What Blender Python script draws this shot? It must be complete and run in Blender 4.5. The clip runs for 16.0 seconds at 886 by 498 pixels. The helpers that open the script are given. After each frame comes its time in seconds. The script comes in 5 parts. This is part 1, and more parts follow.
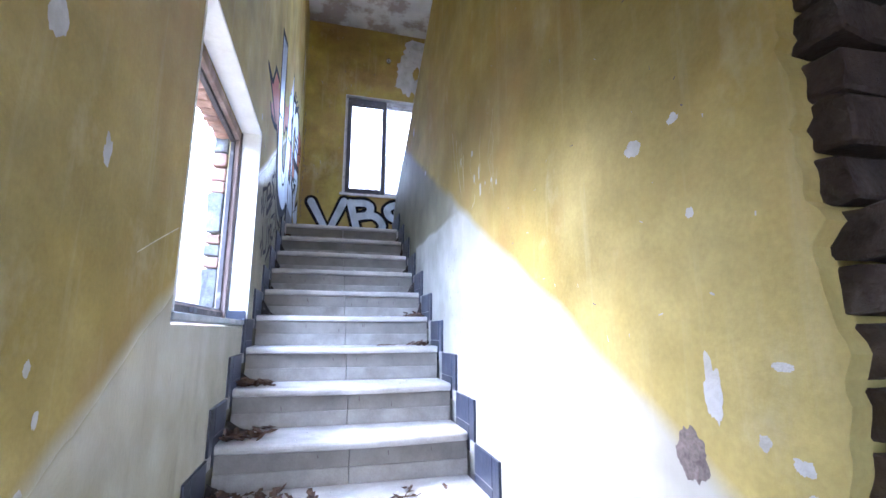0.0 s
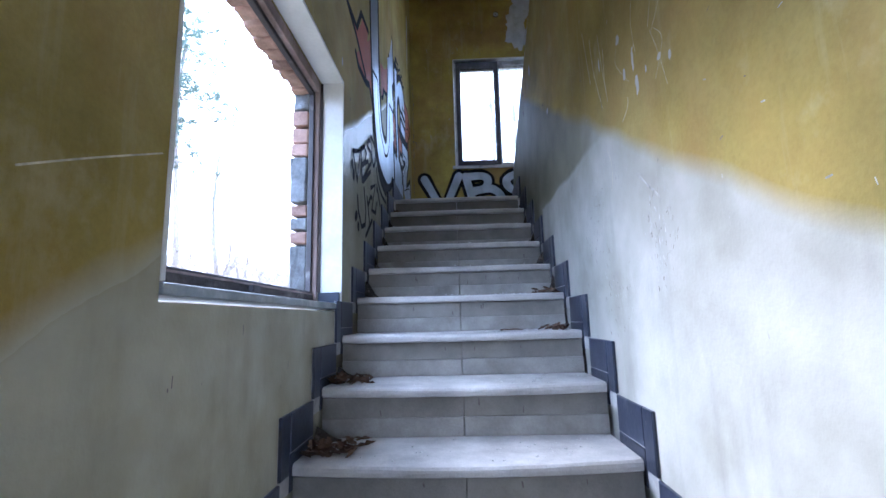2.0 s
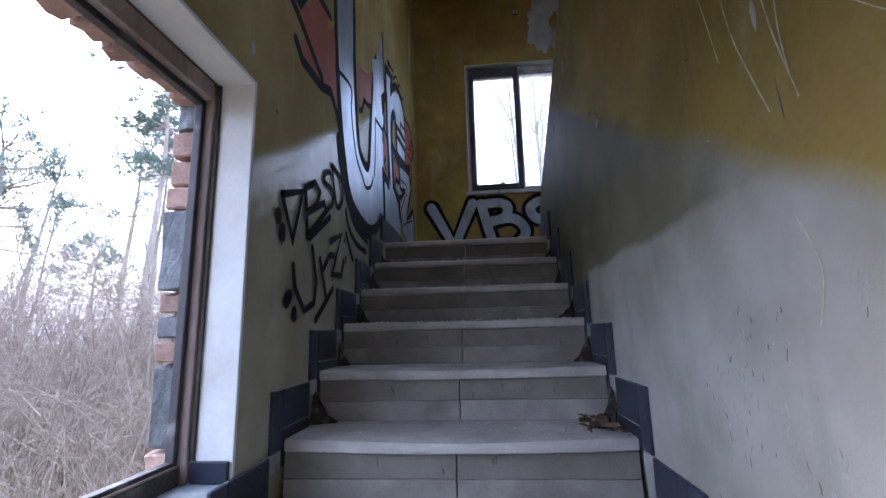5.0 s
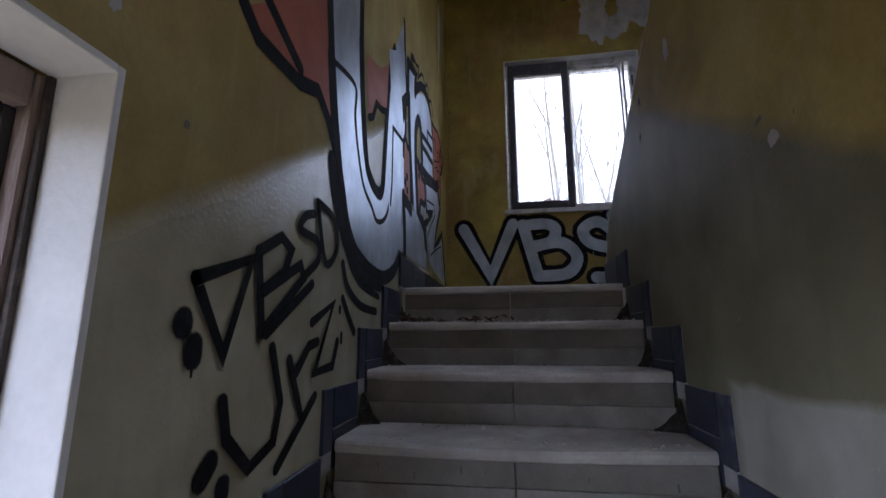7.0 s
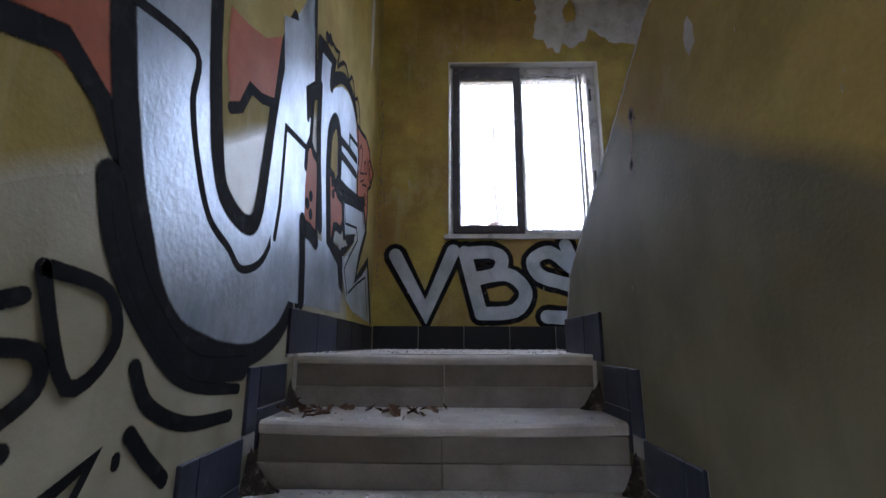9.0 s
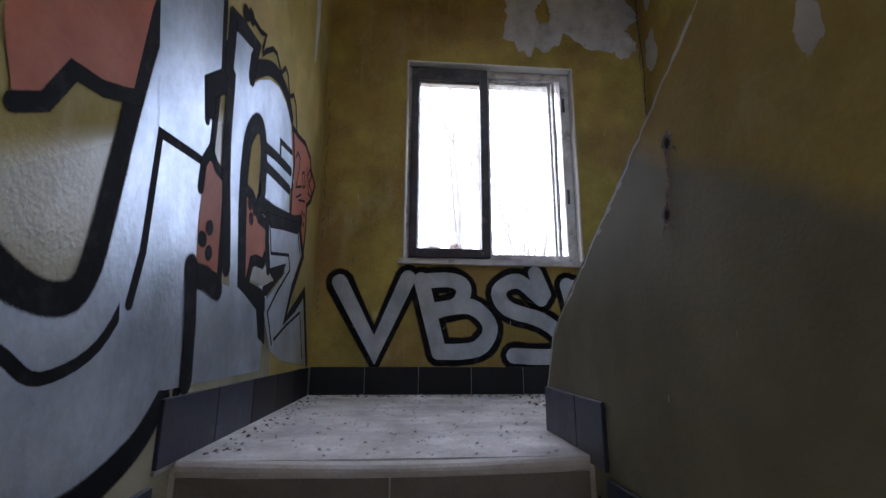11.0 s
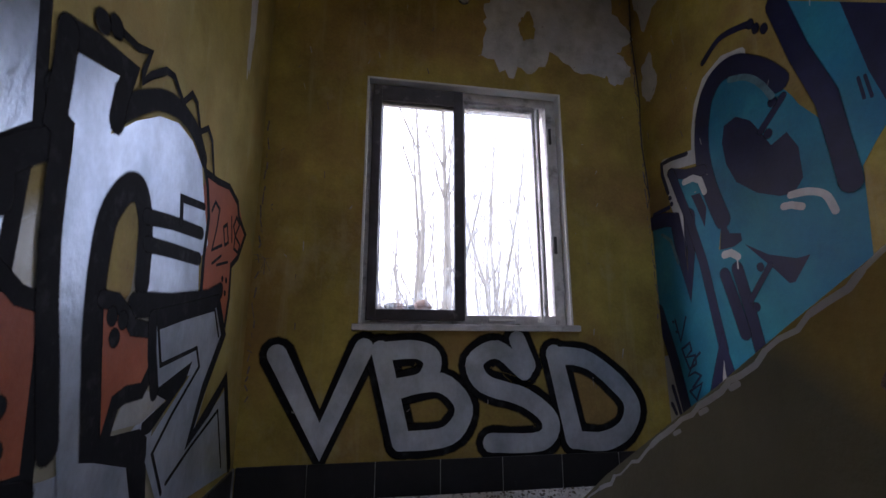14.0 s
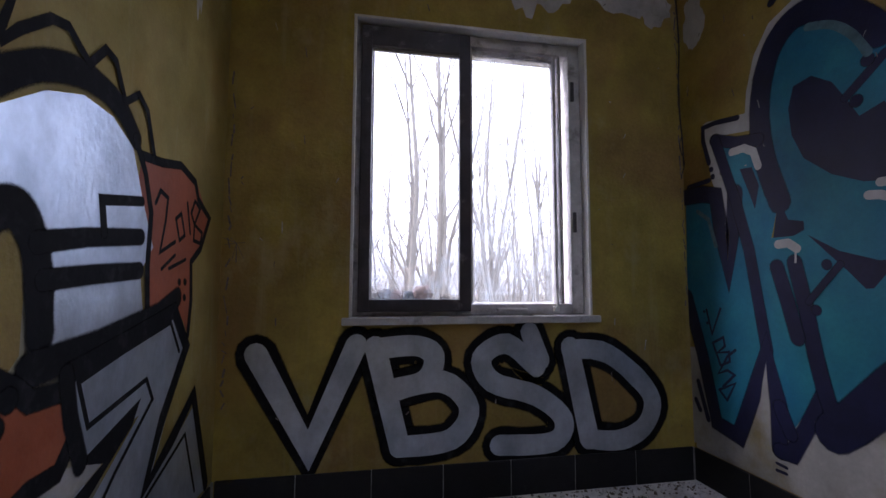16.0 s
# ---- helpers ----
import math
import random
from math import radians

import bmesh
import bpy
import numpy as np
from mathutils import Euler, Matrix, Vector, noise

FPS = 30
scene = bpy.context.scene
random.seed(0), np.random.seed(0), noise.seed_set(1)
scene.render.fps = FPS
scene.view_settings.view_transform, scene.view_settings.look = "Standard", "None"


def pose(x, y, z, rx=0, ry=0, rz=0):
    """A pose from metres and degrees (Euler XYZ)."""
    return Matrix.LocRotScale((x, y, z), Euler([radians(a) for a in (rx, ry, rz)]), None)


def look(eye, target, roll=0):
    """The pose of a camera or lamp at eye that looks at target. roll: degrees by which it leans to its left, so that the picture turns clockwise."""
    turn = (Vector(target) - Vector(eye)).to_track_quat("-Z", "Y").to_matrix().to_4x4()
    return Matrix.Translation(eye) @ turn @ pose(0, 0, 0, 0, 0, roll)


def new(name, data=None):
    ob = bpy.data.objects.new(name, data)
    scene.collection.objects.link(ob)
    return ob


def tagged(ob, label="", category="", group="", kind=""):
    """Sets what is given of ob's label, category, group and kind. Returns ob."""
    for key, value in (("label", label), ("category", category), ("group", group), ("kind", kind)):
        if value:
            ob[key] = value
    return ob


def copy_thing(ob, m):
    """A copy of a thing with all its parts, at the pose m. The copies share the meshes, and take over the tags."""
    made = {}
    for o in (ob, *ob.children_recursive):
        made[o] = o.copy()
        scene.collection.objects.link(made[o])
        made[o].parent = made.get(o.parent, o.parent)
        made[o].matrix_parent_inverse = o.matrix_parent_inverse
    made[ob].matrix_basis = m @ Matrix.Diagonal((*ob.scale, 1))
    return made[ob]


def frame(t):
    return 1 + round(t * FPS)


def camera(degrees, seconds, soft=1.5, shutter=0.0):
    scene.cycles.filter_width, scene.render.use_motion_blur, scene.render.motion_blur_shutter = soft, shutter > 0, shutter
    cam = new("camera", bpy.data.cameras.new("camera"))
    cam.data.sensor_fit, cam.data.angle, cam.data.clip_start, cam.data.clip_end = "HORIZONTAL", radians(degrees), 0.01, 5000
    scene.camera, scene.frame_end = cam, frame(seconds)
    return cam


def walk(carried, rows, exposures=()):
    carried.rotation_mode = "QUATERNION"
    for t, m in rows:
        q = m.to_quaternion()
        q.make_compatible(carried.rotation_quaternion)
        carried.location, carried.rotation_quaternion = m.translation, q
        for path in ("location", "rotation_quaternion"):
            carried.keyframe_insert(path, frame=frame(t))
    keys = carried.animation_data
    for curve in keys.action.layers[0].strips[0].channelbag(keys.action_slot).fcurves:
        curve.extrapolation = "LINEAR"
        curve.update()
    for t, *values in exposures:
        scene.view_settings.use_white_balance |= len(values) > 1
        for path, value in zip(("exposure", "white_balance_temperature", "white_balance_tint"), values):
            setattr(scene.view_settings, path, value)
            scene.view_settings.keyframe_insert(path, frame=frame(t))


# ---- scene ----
EXPOSURES = [(0.0, 4.35, 5050, 20), (0.5, 4.08, 5000, 18), (1.5, 3.35, 4900, 15), (2.5, 2.97, 4980, 16), (4.2, 2.53, 5150, 20), (6.3, 2.22, 5800, 21), (8.0, 2.6, 5800, 21), (9.5, 3.28, 5850, 18), (10.2, 3.15, 5900, 18), (12.5, 2.55, 6150, 25), (14.5, 2.25, 6000, 26), (16.0, 2.12, 5980, 28)]
cam = camera(89.6, 16.0)
PATH = [
    (0.0, (0.402, -1.395, 0.784), (0.649, -0.443, 0.965), 0.16),
    (0.5, (0.406, -1.343, 0.778), (0.574, -0.373, 0.956), -0.20),
    (1.0, (0.442, -1.191, 0.764), (0.532, -0.208, 0.922), -0.62),
    (1.5, (0.490, -1.009, 0.747), (0.510, -0.023, 0.908), -0.99),
    (2.0, (0.515, -0.793, 0.759), (0.483, 0.195, 0.914), -1.45),
    (2.5, (0.524, -0.534, 0.906), (0.468, 0.451, 1.068), -1.49),
    (3.0, (0.538, -0.381, 0.958), (0.487, 0.602, 1.132), -1.26),
    (3.5, (0.591, -0.241, 1.032), (0.542, 0.742, 1.211), -1.05),
    (4.0, (0.596, -0.181, 1.075), (0.536, 0.801, 1.258), -0.86),
    (4.2, (0.602, -0.138, 1.083), (0.538, 0.843, 1.263), -0.85),
    (6.3, (0.611, 0.428, 1.365), (0.487, 1.400, 1.565), -0.87),
    (6.5, (0.583, 0.497, 1.388), (0.447, 1.469, 1.581), -0.11),
    (7.0, (0.524, 0.669, 1.511), (0.377, 1.639, 1.705), -0.22),
    (7.5, (0.524, 0.764, 1.591), (0.377, 1.734, 1.789), -0.34),
    (8.0, (0.560, 0.930, 1.627), (0.442, 1.901, 1.831), -0.54),
    (8.5, (0.585, 1.060, 1.707), (0.514, 2.036, 1.914), -0.11),
    (9.0, (0.544, 1.218, 1.781), (0.526, 2.196, 1.991), 0.22),
    (9.5, (0.522, 1.299, 1.893), (0.543, 2.275, 2.109), 0.14),
    (10.0, (0.536, 1.384, 1.896), (0.585, 2.359, 2.112), 0.16),
    (10.2, (0.555, 1.434, 1.922), (0.611, 2.408, 2.138), 0.08),
    (12.3, (0.510, 1.784, 2.204), (0.632, 2.754, 2.414), 0.48),
    (12.5, (0.501, 1.807, 2.252), (0.631, 2.775, 2.466), 0.30),
    (13.0, (0.498, 1.860, 2.286), (0.648, 2.825, 2.499), 0.35),
    (13.5, (0.517, 1.945, 2.325), (0.687, 2.908, 2.540), 0.11),
    (14.0, (0.564, 2.015, 2.438), (0.728, 2.976, 2.650), 0.02),
    (14.5, (0.593, 2.055, 2.472), (0.759, 3.026, 2.629), 0.06),
    (15.0, (0.596, 2.145, 2.510), (0.764, 3.122, 2.635), 0.18),
    (15.5, (0.582, 2.250, 2.616), (0.756, 3.231, 2.710), 0.16),
    (16.0, (0.565, 2.314, 2.687), (0.749, 3.293, 2.768), 0.15),
]
walk(cam, [(t, look(eye, target, roll)) for t, eye, target, roll in PATH], EXPOSURES)

# ---- light ----
world = bpy.data.worlds.new("overcast_sky")
scene.world = world
world.use_nodes = True
wn = world.node_tree.nodes
sky = wn.new("ShaderNodeTexSky")
sky.sky_type, sky.sun_disc = "NISHITA", False
sky.sun_elevation, sky.sun_rotation = radians(32), radians(-60)
sky.air_density, sky.dust_density, sky.ozone_density = 1.0, 6.0, 1.0
veil = wn.new("ShaderNodeMix")
veil.data_type = "RGBA"
veil.inputs[0].default_value = 0.75
veil.inputs[7].default_value = (6.3, 7.1, 8.2, 1)
world.node_tree.links.new(sky.outputs[0], veil.inputs[6])
world.node_tree.links.new(veil.outputs[2], wn["Background"].inputs[0])
wn["Background"].inputs[1].default_value = 0.15
sun = new("sun", bpy.data.lights.new("sun", "SUN"))
sun.data.energy, sun.data.angle, sun.data.color = 0.88, radians(34), (1.0, 0.98, 0.95)
sun.matrix_world = look((-34, 20, 26), (0, 2, 1))


# ---- materials ----
def mat(name, colour, rough=0.8, metal=0.0, spread=0.25, scale=4.0, fine=60.0, bump=0.15, second=None, second_at=0.6, second_scale=2.0, sharp=0.08, spec=0.4, stretch=(1, 1, 1), per_object=0.0):
    """A painted, mineral or wooden surface: two scales of mottling, fine relief and an optional second colour in patches."""
    m = bpy.data.materials.new(name)
    m.use_nodes = True
    n, l = m.node_tree.nodes, m.node_tree.links
    bsdf = n["Principled BSDF"]
    bsdf.inputs["Roughness"].default_value, bsdf.inputs["Metallic"].default_value = rough, metal
    bsdf.inputs["Specular IOR Level"].default_value = spec
    geo = n.new("ShaderNodeNewGeometry")
    warp = n.new("ShaderNodeMapping")
    warp.inputs["Scale"].default_value = stretch
    l.new(geo.outputs["Position"], warp.inputs["Vector"])

    def noise_at(size, detail, rough_=0.6):
        t = n.new("ShaderNodeTexNoise")
        t.inputs["Scale"].default_value, t.inputs["Detail"].default_value, t.inputs["Roughness"].default_value = size, detail, rough_
        l.new(warp.outputs[0], t.inputs["Vector"])
        return t

    big, small = noise_at(scale, 5), noise_at(fine, 4)
    ramp = n.new("ShaderNodeMapRange")
    ramp.inputs["From Min"].default_value, ramp.inputs["From Max"].default_value = 0.3, 0.7
    ramp.inputs["To Min"].default_value, ramp.inputs["To Max"].default_value = 1 - spread, 1 + spread
    l.new(big.outputs[0], ramp.inputs["Value"])
    grain = n.new("ShaderNodeMapRange")
    grain.inputs["From Min"].default_value, grain.inputs["From Max"].default_value = 0.3, 0.7
    grain.inputs["To Min"].default_value, grain.inputs["To Max"].default_value = 1 - spread * 0.28, 1 + spread * 0.28
    l.new(small.outputs[0], grain.inputs["Value"])
    mul = n.new("ShaderNodeMath")
    mul.operation = "MULTIPLY"
    l.new(ramp.outputs[0], mul.inputs[0])
    l.new(grain.outputs[0], mul.inputs[1])
    fac = mul.outputs[0]
    if per_object:
        info = n.new("ShaderNodeObjectInfo")
        vary = n.new("ShaderNodeMapRange")
        vary.inputs["To Min"].default_value, vary.inputs["To Max"].default_value = 1 - per_object, 1 + per_object
        l.new(info.outputs["Random"], vary.inputs["Value"])
        m2 = n.new("ShaderNodeMath")
        m2.operation = "MULTIPLY"
        l.new(fac, m2.inputs[0])
        l.new(vary.outputs[0], m2.inputs[1])
        fac = m2.outputs[0]
    base = n.new("ShaderNodeRGB")
    base.outputs[0].default_value = (*colour, 1)
    colour_out = base.outputs[0]
    if second:
        patch = noise_at(second_scale, 8, 0.62)
        edge = n.new("ShaderNodeMapRange")
        edge.inputs["From Min"].default_value, edge.inputs["From Max"].default_value = second_at - sharp, second_at + sharp
        l.new(patch.outputs[0], edge.inputs["Value"])
        mix = n.new("ShaderNodeMix")
        mix.data_type = "RGBA"
        l.new(edge.outputs[0], mix.inputs[0])
        l.new(colour_out, mix.inputs[6])
        mix.inputs[7].default_value = (*second, 1)
        colour_out = mix.outputs[2]
    scale_node = n.new("ShaderNodeVectorMath")
    scale_node.operation = "SCALE"
    l.new(colour_out, scale_node.inputs[0])
    l.new(fac, scale_node.inputs["Scale"])
    l.new(scale_node.outputs[0], bsdf.inputs["Base Color"])
    b = n.new("ShaderNodeBump")
    b.inputs["Strength"].default_value, b.inputs["Distance"].default_value = bump, 0.01
    l.new(small.outputs[0], b.inputs["Height"])
    l.new(b.outputs[0], bsdf.inputs["Normal"])
    return m


def weather(m, orange, pale):
    """Rusty damp stains, chalky rubbed patches and faint runs over a painted wall."""
    n, l = m.node_tree.nodes, m.node_tree.links
    bsdf = n["Principled BSDF"]
    colour = bsdf.inputs["Base Color"].links[0].from_socket
    geo = n.new("ShaderNodeNewGeometry")
    for scale, squeeze, low, high, most, tone in ((1.3, (1, 1, 0.8), 0.50, 0.70, 0.55, orange), (4.2, (1, 1, 0.7), 0.58, 0.72, 0.45, pale), (3.0, (4, 4, 0.35), 0.56, 0.74, 0.35, pale)):
        stretch = n.new("ShaderNodeMapping")
        stretch.inputs["Scale"].default_value = squeeze
        stretch.inputs["Location"].default_value = (scale, 2 * scale, 0)
        l.new(geo.outputs["Position"], stretch.inputs["Vector"])
        cloud = n.new("ShaderNodeTexNoise")
        cloud.inputs["Scale"].default_value, cloud.inputs["Detail"].default_value, cloud.inputs["Roughness"].default_value = scale, 9, 0.66
        l.new(stretch.outputs[0], cloud.inputs["Vector"])
        reach = n.new("ShaderNodeMapRange")
        reach.inputs["From Min"].default_value, reach.inputs["From Max"].default_value = low, high
        reach.inputs["To Max"].default_value = most
        l.new(cloud.outputs[0], reach.inputs["Value"])
        mix = n.new("ShaderNodeMix")
        mix.data_type = "RGBA"
        l.new(reach.outputs[0], mix.inputs[0])
        l.new(colour, mix.inputs[6])
        mix.inputs[7].default_value = (*tone, 1)
        colour = mix.outputs[2]
    l.new(colour, bsdf.inputs["Base Color"])
    return m


def dado_plaster(name, start, slope, gloss, olive_from=None, low=(0.35, 0.335, 0.27), high=(0.52, 0.505, 0.445)):
    """Ochre distemper over a pale dado whose edge climbs with the stair (z = start + slope * y, level past the landing), streaked and chalky."""
    m = mat(name, (0.29, 0.221, 0.048), 0.75, spread=0.26, scale=2.6, fine=90, bump=0.14, second=(0.42, 0.345, 0.12), second_at=0.52, second_scale=1.5, sharp=0.13)
    n, l = m.node_tree.nodes, m.node_tree.links
    bsdf = n["Principled BSDF"]
    weather(m, (0.36, 0.20, 0.05), (0.50, 0.45, 0.27))
    ochre = bsdf.inputs["Base Color"].links[0].from_socket
    geo = n.new("ShaderNodeNewGeometry")
    xyz = n.new("ShaderNodeSeparateXYZ")
    l.new(geo.outputs["Position"], xyz.inputs[0])

    def op(kind, a, b_):
        q = n.new("ShaderNodeMath")
        q.operation = kind
        for k, v in enumerate((a, b_)):
            if isinstance(v, (int, float)):
                q.inputs[k].default_value = v
            else:
                l.new(v, q.inputs[k])
        return q.outputs[0]

    wob = n.new("ShaderNodeTexNoise")
    wob.inputs["Scale"].default_value, wob.inputs["Detail"].default_value = 3.0, 6
    l.new(geo.outputs["Position"], wob.inputs["Vector"])
    line = op("ADD", op("MULTIPLY", op("MINIMUM", xyz.outputs["Y"], 5.0), slope), start)
    above = op("ADD", op("SUBTRACT", xyz.outputs["Z"], line), op("ADD", op("MULTIPLY", op("SUBTRACT", wob.outputs[0], 0.5), 0.10), op("MULTIPLY", op("MAXIMUM", op("SUBTRACT", xyz.outputs["Y"], 3.35), 0.0), 6.0)))
    edge = n.new("ShaderNodeMapRange")
    edge.inputs["From Min"].default_value, edge.inputs["From Max"].default_value = -0.03, 0.03
    l.new(above, edge.inputs["Value"])
    chalk = n.new("ShaderNodeTexNoise")
    chalk.inputs["Scale"].default_value, chalk.inputs["Detail"].default_value = 5.0, 9
    l.new(geo.outputs["Position"], chalk.inputs["Vector"])
    tone = n.new("ShaderNodeValToRGB")
    tone.color_ramp.elements[0].position, tone.color_ramp.elements[1].position = 0.3, 0.68
    tone.color_ramp.elements[0].color, tone.color_ramp.elements[1].color = (*low, 1), (*high, 1)
    l.new(chalk.outputs[0], tone.inputs[0])
    # rain-like vertical scuffing of the pale paint
    pull = n.new("ShaderNodeMapping")
    pull.inputs["Scale"].default_value = (5, 5, 1.1)
    l.new(geo.outputs["Position"], pull.inputs["Vector"])
    streak = n.new("ShaderNodeTexNoise")
    streak.inputs["Scale"].default_value, streak.inputs["Detail"].default_value = 2.2, 7
    l.new(pull.outputs[0], streak.inputs["Vector"])
    fade = n.new("ShaderNodeMapRange")
    fade.inputs["From Min"].default_value, fade.inputs["From Max"].default_value = 0.55, 0.78
    fade.inputs["To Min"].default_value, fade.inputs["To Max"].default_value = 1.0, 0.80
    l.new(streak.outputs[0], fade.inputs["Value"])
    scuffed = n.new("ShaderNodeVectorMath")
    scuffed.operation = "SCALE"
    l.new(tone.outputs[0], scuffed.inputs[0])
    l.new(fade.outputs[0], scuffed.inputs["Scale"])
    mix = n.new("ShaderNodeMix")
    mix.data_type = "RGBA"
    l.new(edge.outputs[0], mix.inputs[0])
    dado = scuffed.outputs[0]
    if olive_from:
        # above one height and past one y the dado turns darker and olive, with a ragged edge
        def rise(value, low, high):
            q = n.new("ShaderNodeMapRange")
            q.inputs["From Min"].default_value, q.inputs["From Max"].default_value = low, high
            l.new(value, q.inputs["Value"])
            return q.outputs[0]
        ragged = op("MULTIPLY", op("SUBTRACT", wob.outputs[0], 0.5), 0.10)
        over = op("MULTIPLY", rise(op("ADD", xyz.outputs["Z"], ragged), olive_from[0] - 0.011, olive_from[0] + 0.011), rise(op("ADD", xyz.outputs["Y"], ragged), 0.70, 1.0))
        past = rise(op("ADD", xyz.outputs["Y"], ragged), olive_from[1] - 0.03, olive_from[1] + 0.03)
        olive_mix = n.new("ShaderNodeMix")
        olive_mix.data_type = "RGBA"
        l.new(op("MAXIMUM", over, past), olive_mix.inputs[0])
        l.new(dado, olive_mix.inputs[6])
        worn = n.new("ShaderNodeVectorMath")
        worn.operation = "MULTIPLY"
        l.new(scuffed.outputs[0], worn.inputs[0])
        worn.inputs[1].default_value = (0.48, 0.47, 0.34)
        l.new(worn.outputs[0], olive_mix.inputs[7])
        dado = olive_mix.outputs[2]
    l.new(dado, mix.inputs[6])
    l.new(ochre, mix.inputs[7])
    # the dado is old oil paint, glossier than the distemper above it
    sheen = n.new("ShaderNodeMapRange")
    sheen.inputs["To Min"].default_value, sheen.inputs["To Max"].default_value = gloss, 0.78
    l.new(edge.outputs[0], sheen.inputs["Value"])
    l.new(sheen.outputs[0], bsdf.inputs["Roughness"])
    # bare plaster where the paint has flaked
    flake = n.new("ShaderNodeTexNoise")
    flake.inputs["Scale"].default_value, flake.inputs["Detail"].default_value = 2.3, 3
    l.new(geo.outputs["Position"], flake.inputs["Vector"])
    hole = n.new("ShaderNodeMapRange")
    hole.inputs["From Min"].default_value, hole.inputs["From Max"].default_value = 0.735, 0.742
    l.new(flake.outputs[0], hole.inputs["Value"])
    mix2 = n.new("ShaderNodeMix")
    mix2.data_type = "RGBA"
    l.new(hole.outputs[0], mix2.inputs[0])
    l.new(mix.outputs[2], mix2.inputs[6])
    mix2.inputs[7].default_value = (0.62, 0.62, 0.62, 1)
    l.new(mix2.outputs[2], bsdf.inputs["Base Color"])
    return m


PLASTER_LEFT = dado_plaster("ochre_plaster_left", 0.93, 0.61, 0.2, None, (0.33, 0.308, 0.21), (0.46, 0.44, 0.33))
PLASTER_MID = dado_plaster("ochre_plaster_mid", 0.98, 0.59, 0.6, (1.40, 1.87), (0.30, 0.288, 0.238), (0.45, 0.44, 0.395))
PLASTER = mat("ochre_plaster", (0.37, 0.29, 0.06), 0.75, spread=0.30, scale=3.4, fine=70, bump=0.3, second=(0.30, 0.195, 0.06), second_at=0.52, second_scale=1.8, sharp=0.10)
weather(PLASTER, (0.27, 0.165, 0.05), (0.46, 0.40, 0.22))
WHITE = mat("white_plaster", (0.72, 0.72, 0.71), 0.8, spread=0.12, scale=3, second=(0.55, 0.53, 0.48), second_at=0.62)
CEIL = mat("flaking_ceiling_paint", (0.60, 0.59, 0.56), 0.85, spread=0.15, scale=3, second=(0.36, 0.30, 0.26), second_at=0.53, second_scale=1.6, sharp=0.03, bump=0.5)
# Tread paler, riser darker: light from above is partly put into their colours.
TREAD = mat("dusty_toplit_tread", (0.55, 0.517, 0.482), 0.75, spread=0.22, scale=6, fine=140, second=(0.46, 0.43, 0.40), second_at=0.57, second_scale=5, bump=0.3)
# Lower riser band, paler than the panel above it.
KICK = mat("pale_riser_base", (0.34, 0.315, 0.283), 0.8, spread=0.22, scale=7, fine=120, second=(0.27, 0.245, 0.215), second_at=0.56, second_scale=5, bump=0.25)
STEP = mat("shaded_stone_riser", (0.245, 0.225, 0.197), 0.7, spread=0.2, scale=6, fine=140, second=(0.20, 0.185, 0.16), second_at=0.55, second_scale=3.5, bump=0.2)
DUST = mat("dusty_landing_screed", (0.64, 0.61, 0.59), 0.9, spread=0.32, scale=5, fine=90, second=(0.72, 0.70, 0.68), second_at=0.56, second_scale=7, sharp=0.05, bump=0.6)
TILE = mat("blue_black_tile", (0.028, 0.034, 0.056), 0.36, spread=0.3, scale=8, second=(0.09, 0.10, 0.12), second_at=0.66, second_scale=6, bump=0.1, per_object=0.3)
BLACK_TILE = mat("black_glazed_tile", (0.012, 0.012, 0.014), 0.5, spread=0.3, scale=8, second=(0.05, 0.05, 0.05), second_at=0.68, second_scale=7, bump=0.15, per_object=0.25)
GROUT = mat("grey_grout", (0.40, 0.39, 0.37), 0.9, spread=0.2, scale=20)
WOOD = mat("weathered_brown_frame", (0.25, 0.185, 0.165), 0.7, spread=0.35, scale=9, fine=120, second=(0.38, 0.31, 0.28), second_at=0.56, second_scale=7, bump=0.4, stretch=(1, 1, 0.25))
DARKWOOD = mat("dark_stained_frame", (0.055, 0.043, 0.038), 0.65, spread=0.35, scale=9, fine=110, second=(0.14, 0.115, 0.10), second_at=0.62, second_scale=10, bump=0.4)
METAL = mat("dark_window_frame", (0.055, 0.05, 0.055), 0.5, spread=0.3, scale=10, second=(0.25, 0.24, 0.24), second_at=0.66, second_scale=9, bump=0.2)
PALE = mat("pale_window_paint", (0.55, 0.54, 0.54), 0.6, spread=0.2, scale=10, second=(0.22, 0.20, 0.19), second_at=0.62, second_scale=9, bump=0.3)
BRICK = mat("red_brick", (0.38, 0.25, 0.205), 0.9, spread=0.3, scale=12, fine=90, second=(0.42, 0.33, 0.27), second_at=0.66, second_scale=8, bump=0.6, per_object=0.25)
GREYSTONE = mat("grey_rusticated_block", (0.16, 0.17, 0.18), 0.9, spread=0.35, scale=14, fine=70, bump=0.9, per_object=0.2)
MORTAR = mat("mortar", (0.30, 0.27, 0.23), 0.95, spread=0.3, scale=12, bump=0.6)
# Plaster with the darkness of the doorway's void put into its colour.
DARK = mat("shade_dark_plaster", (0.10, 0.085, 0.07), 0.9, spread=0.3)


# ---- mesh helpers ----
def box(bm, x0, x1, y0, y1, z0, z1):
    v = [bm.verts.new((x, y, z)) for z in (z0, z1) for y in (y0, y1) for x in (x0, x1)]
    for f in ((0, 2, 3, 1), (4, 5, 7, 6), (0, 1, 5, 4), (2, 6, 7, 3), (0, 4, 6, 2), (1, 3, 7, 5)):
        bm.faces.new([v[i] for i in f])
    return v


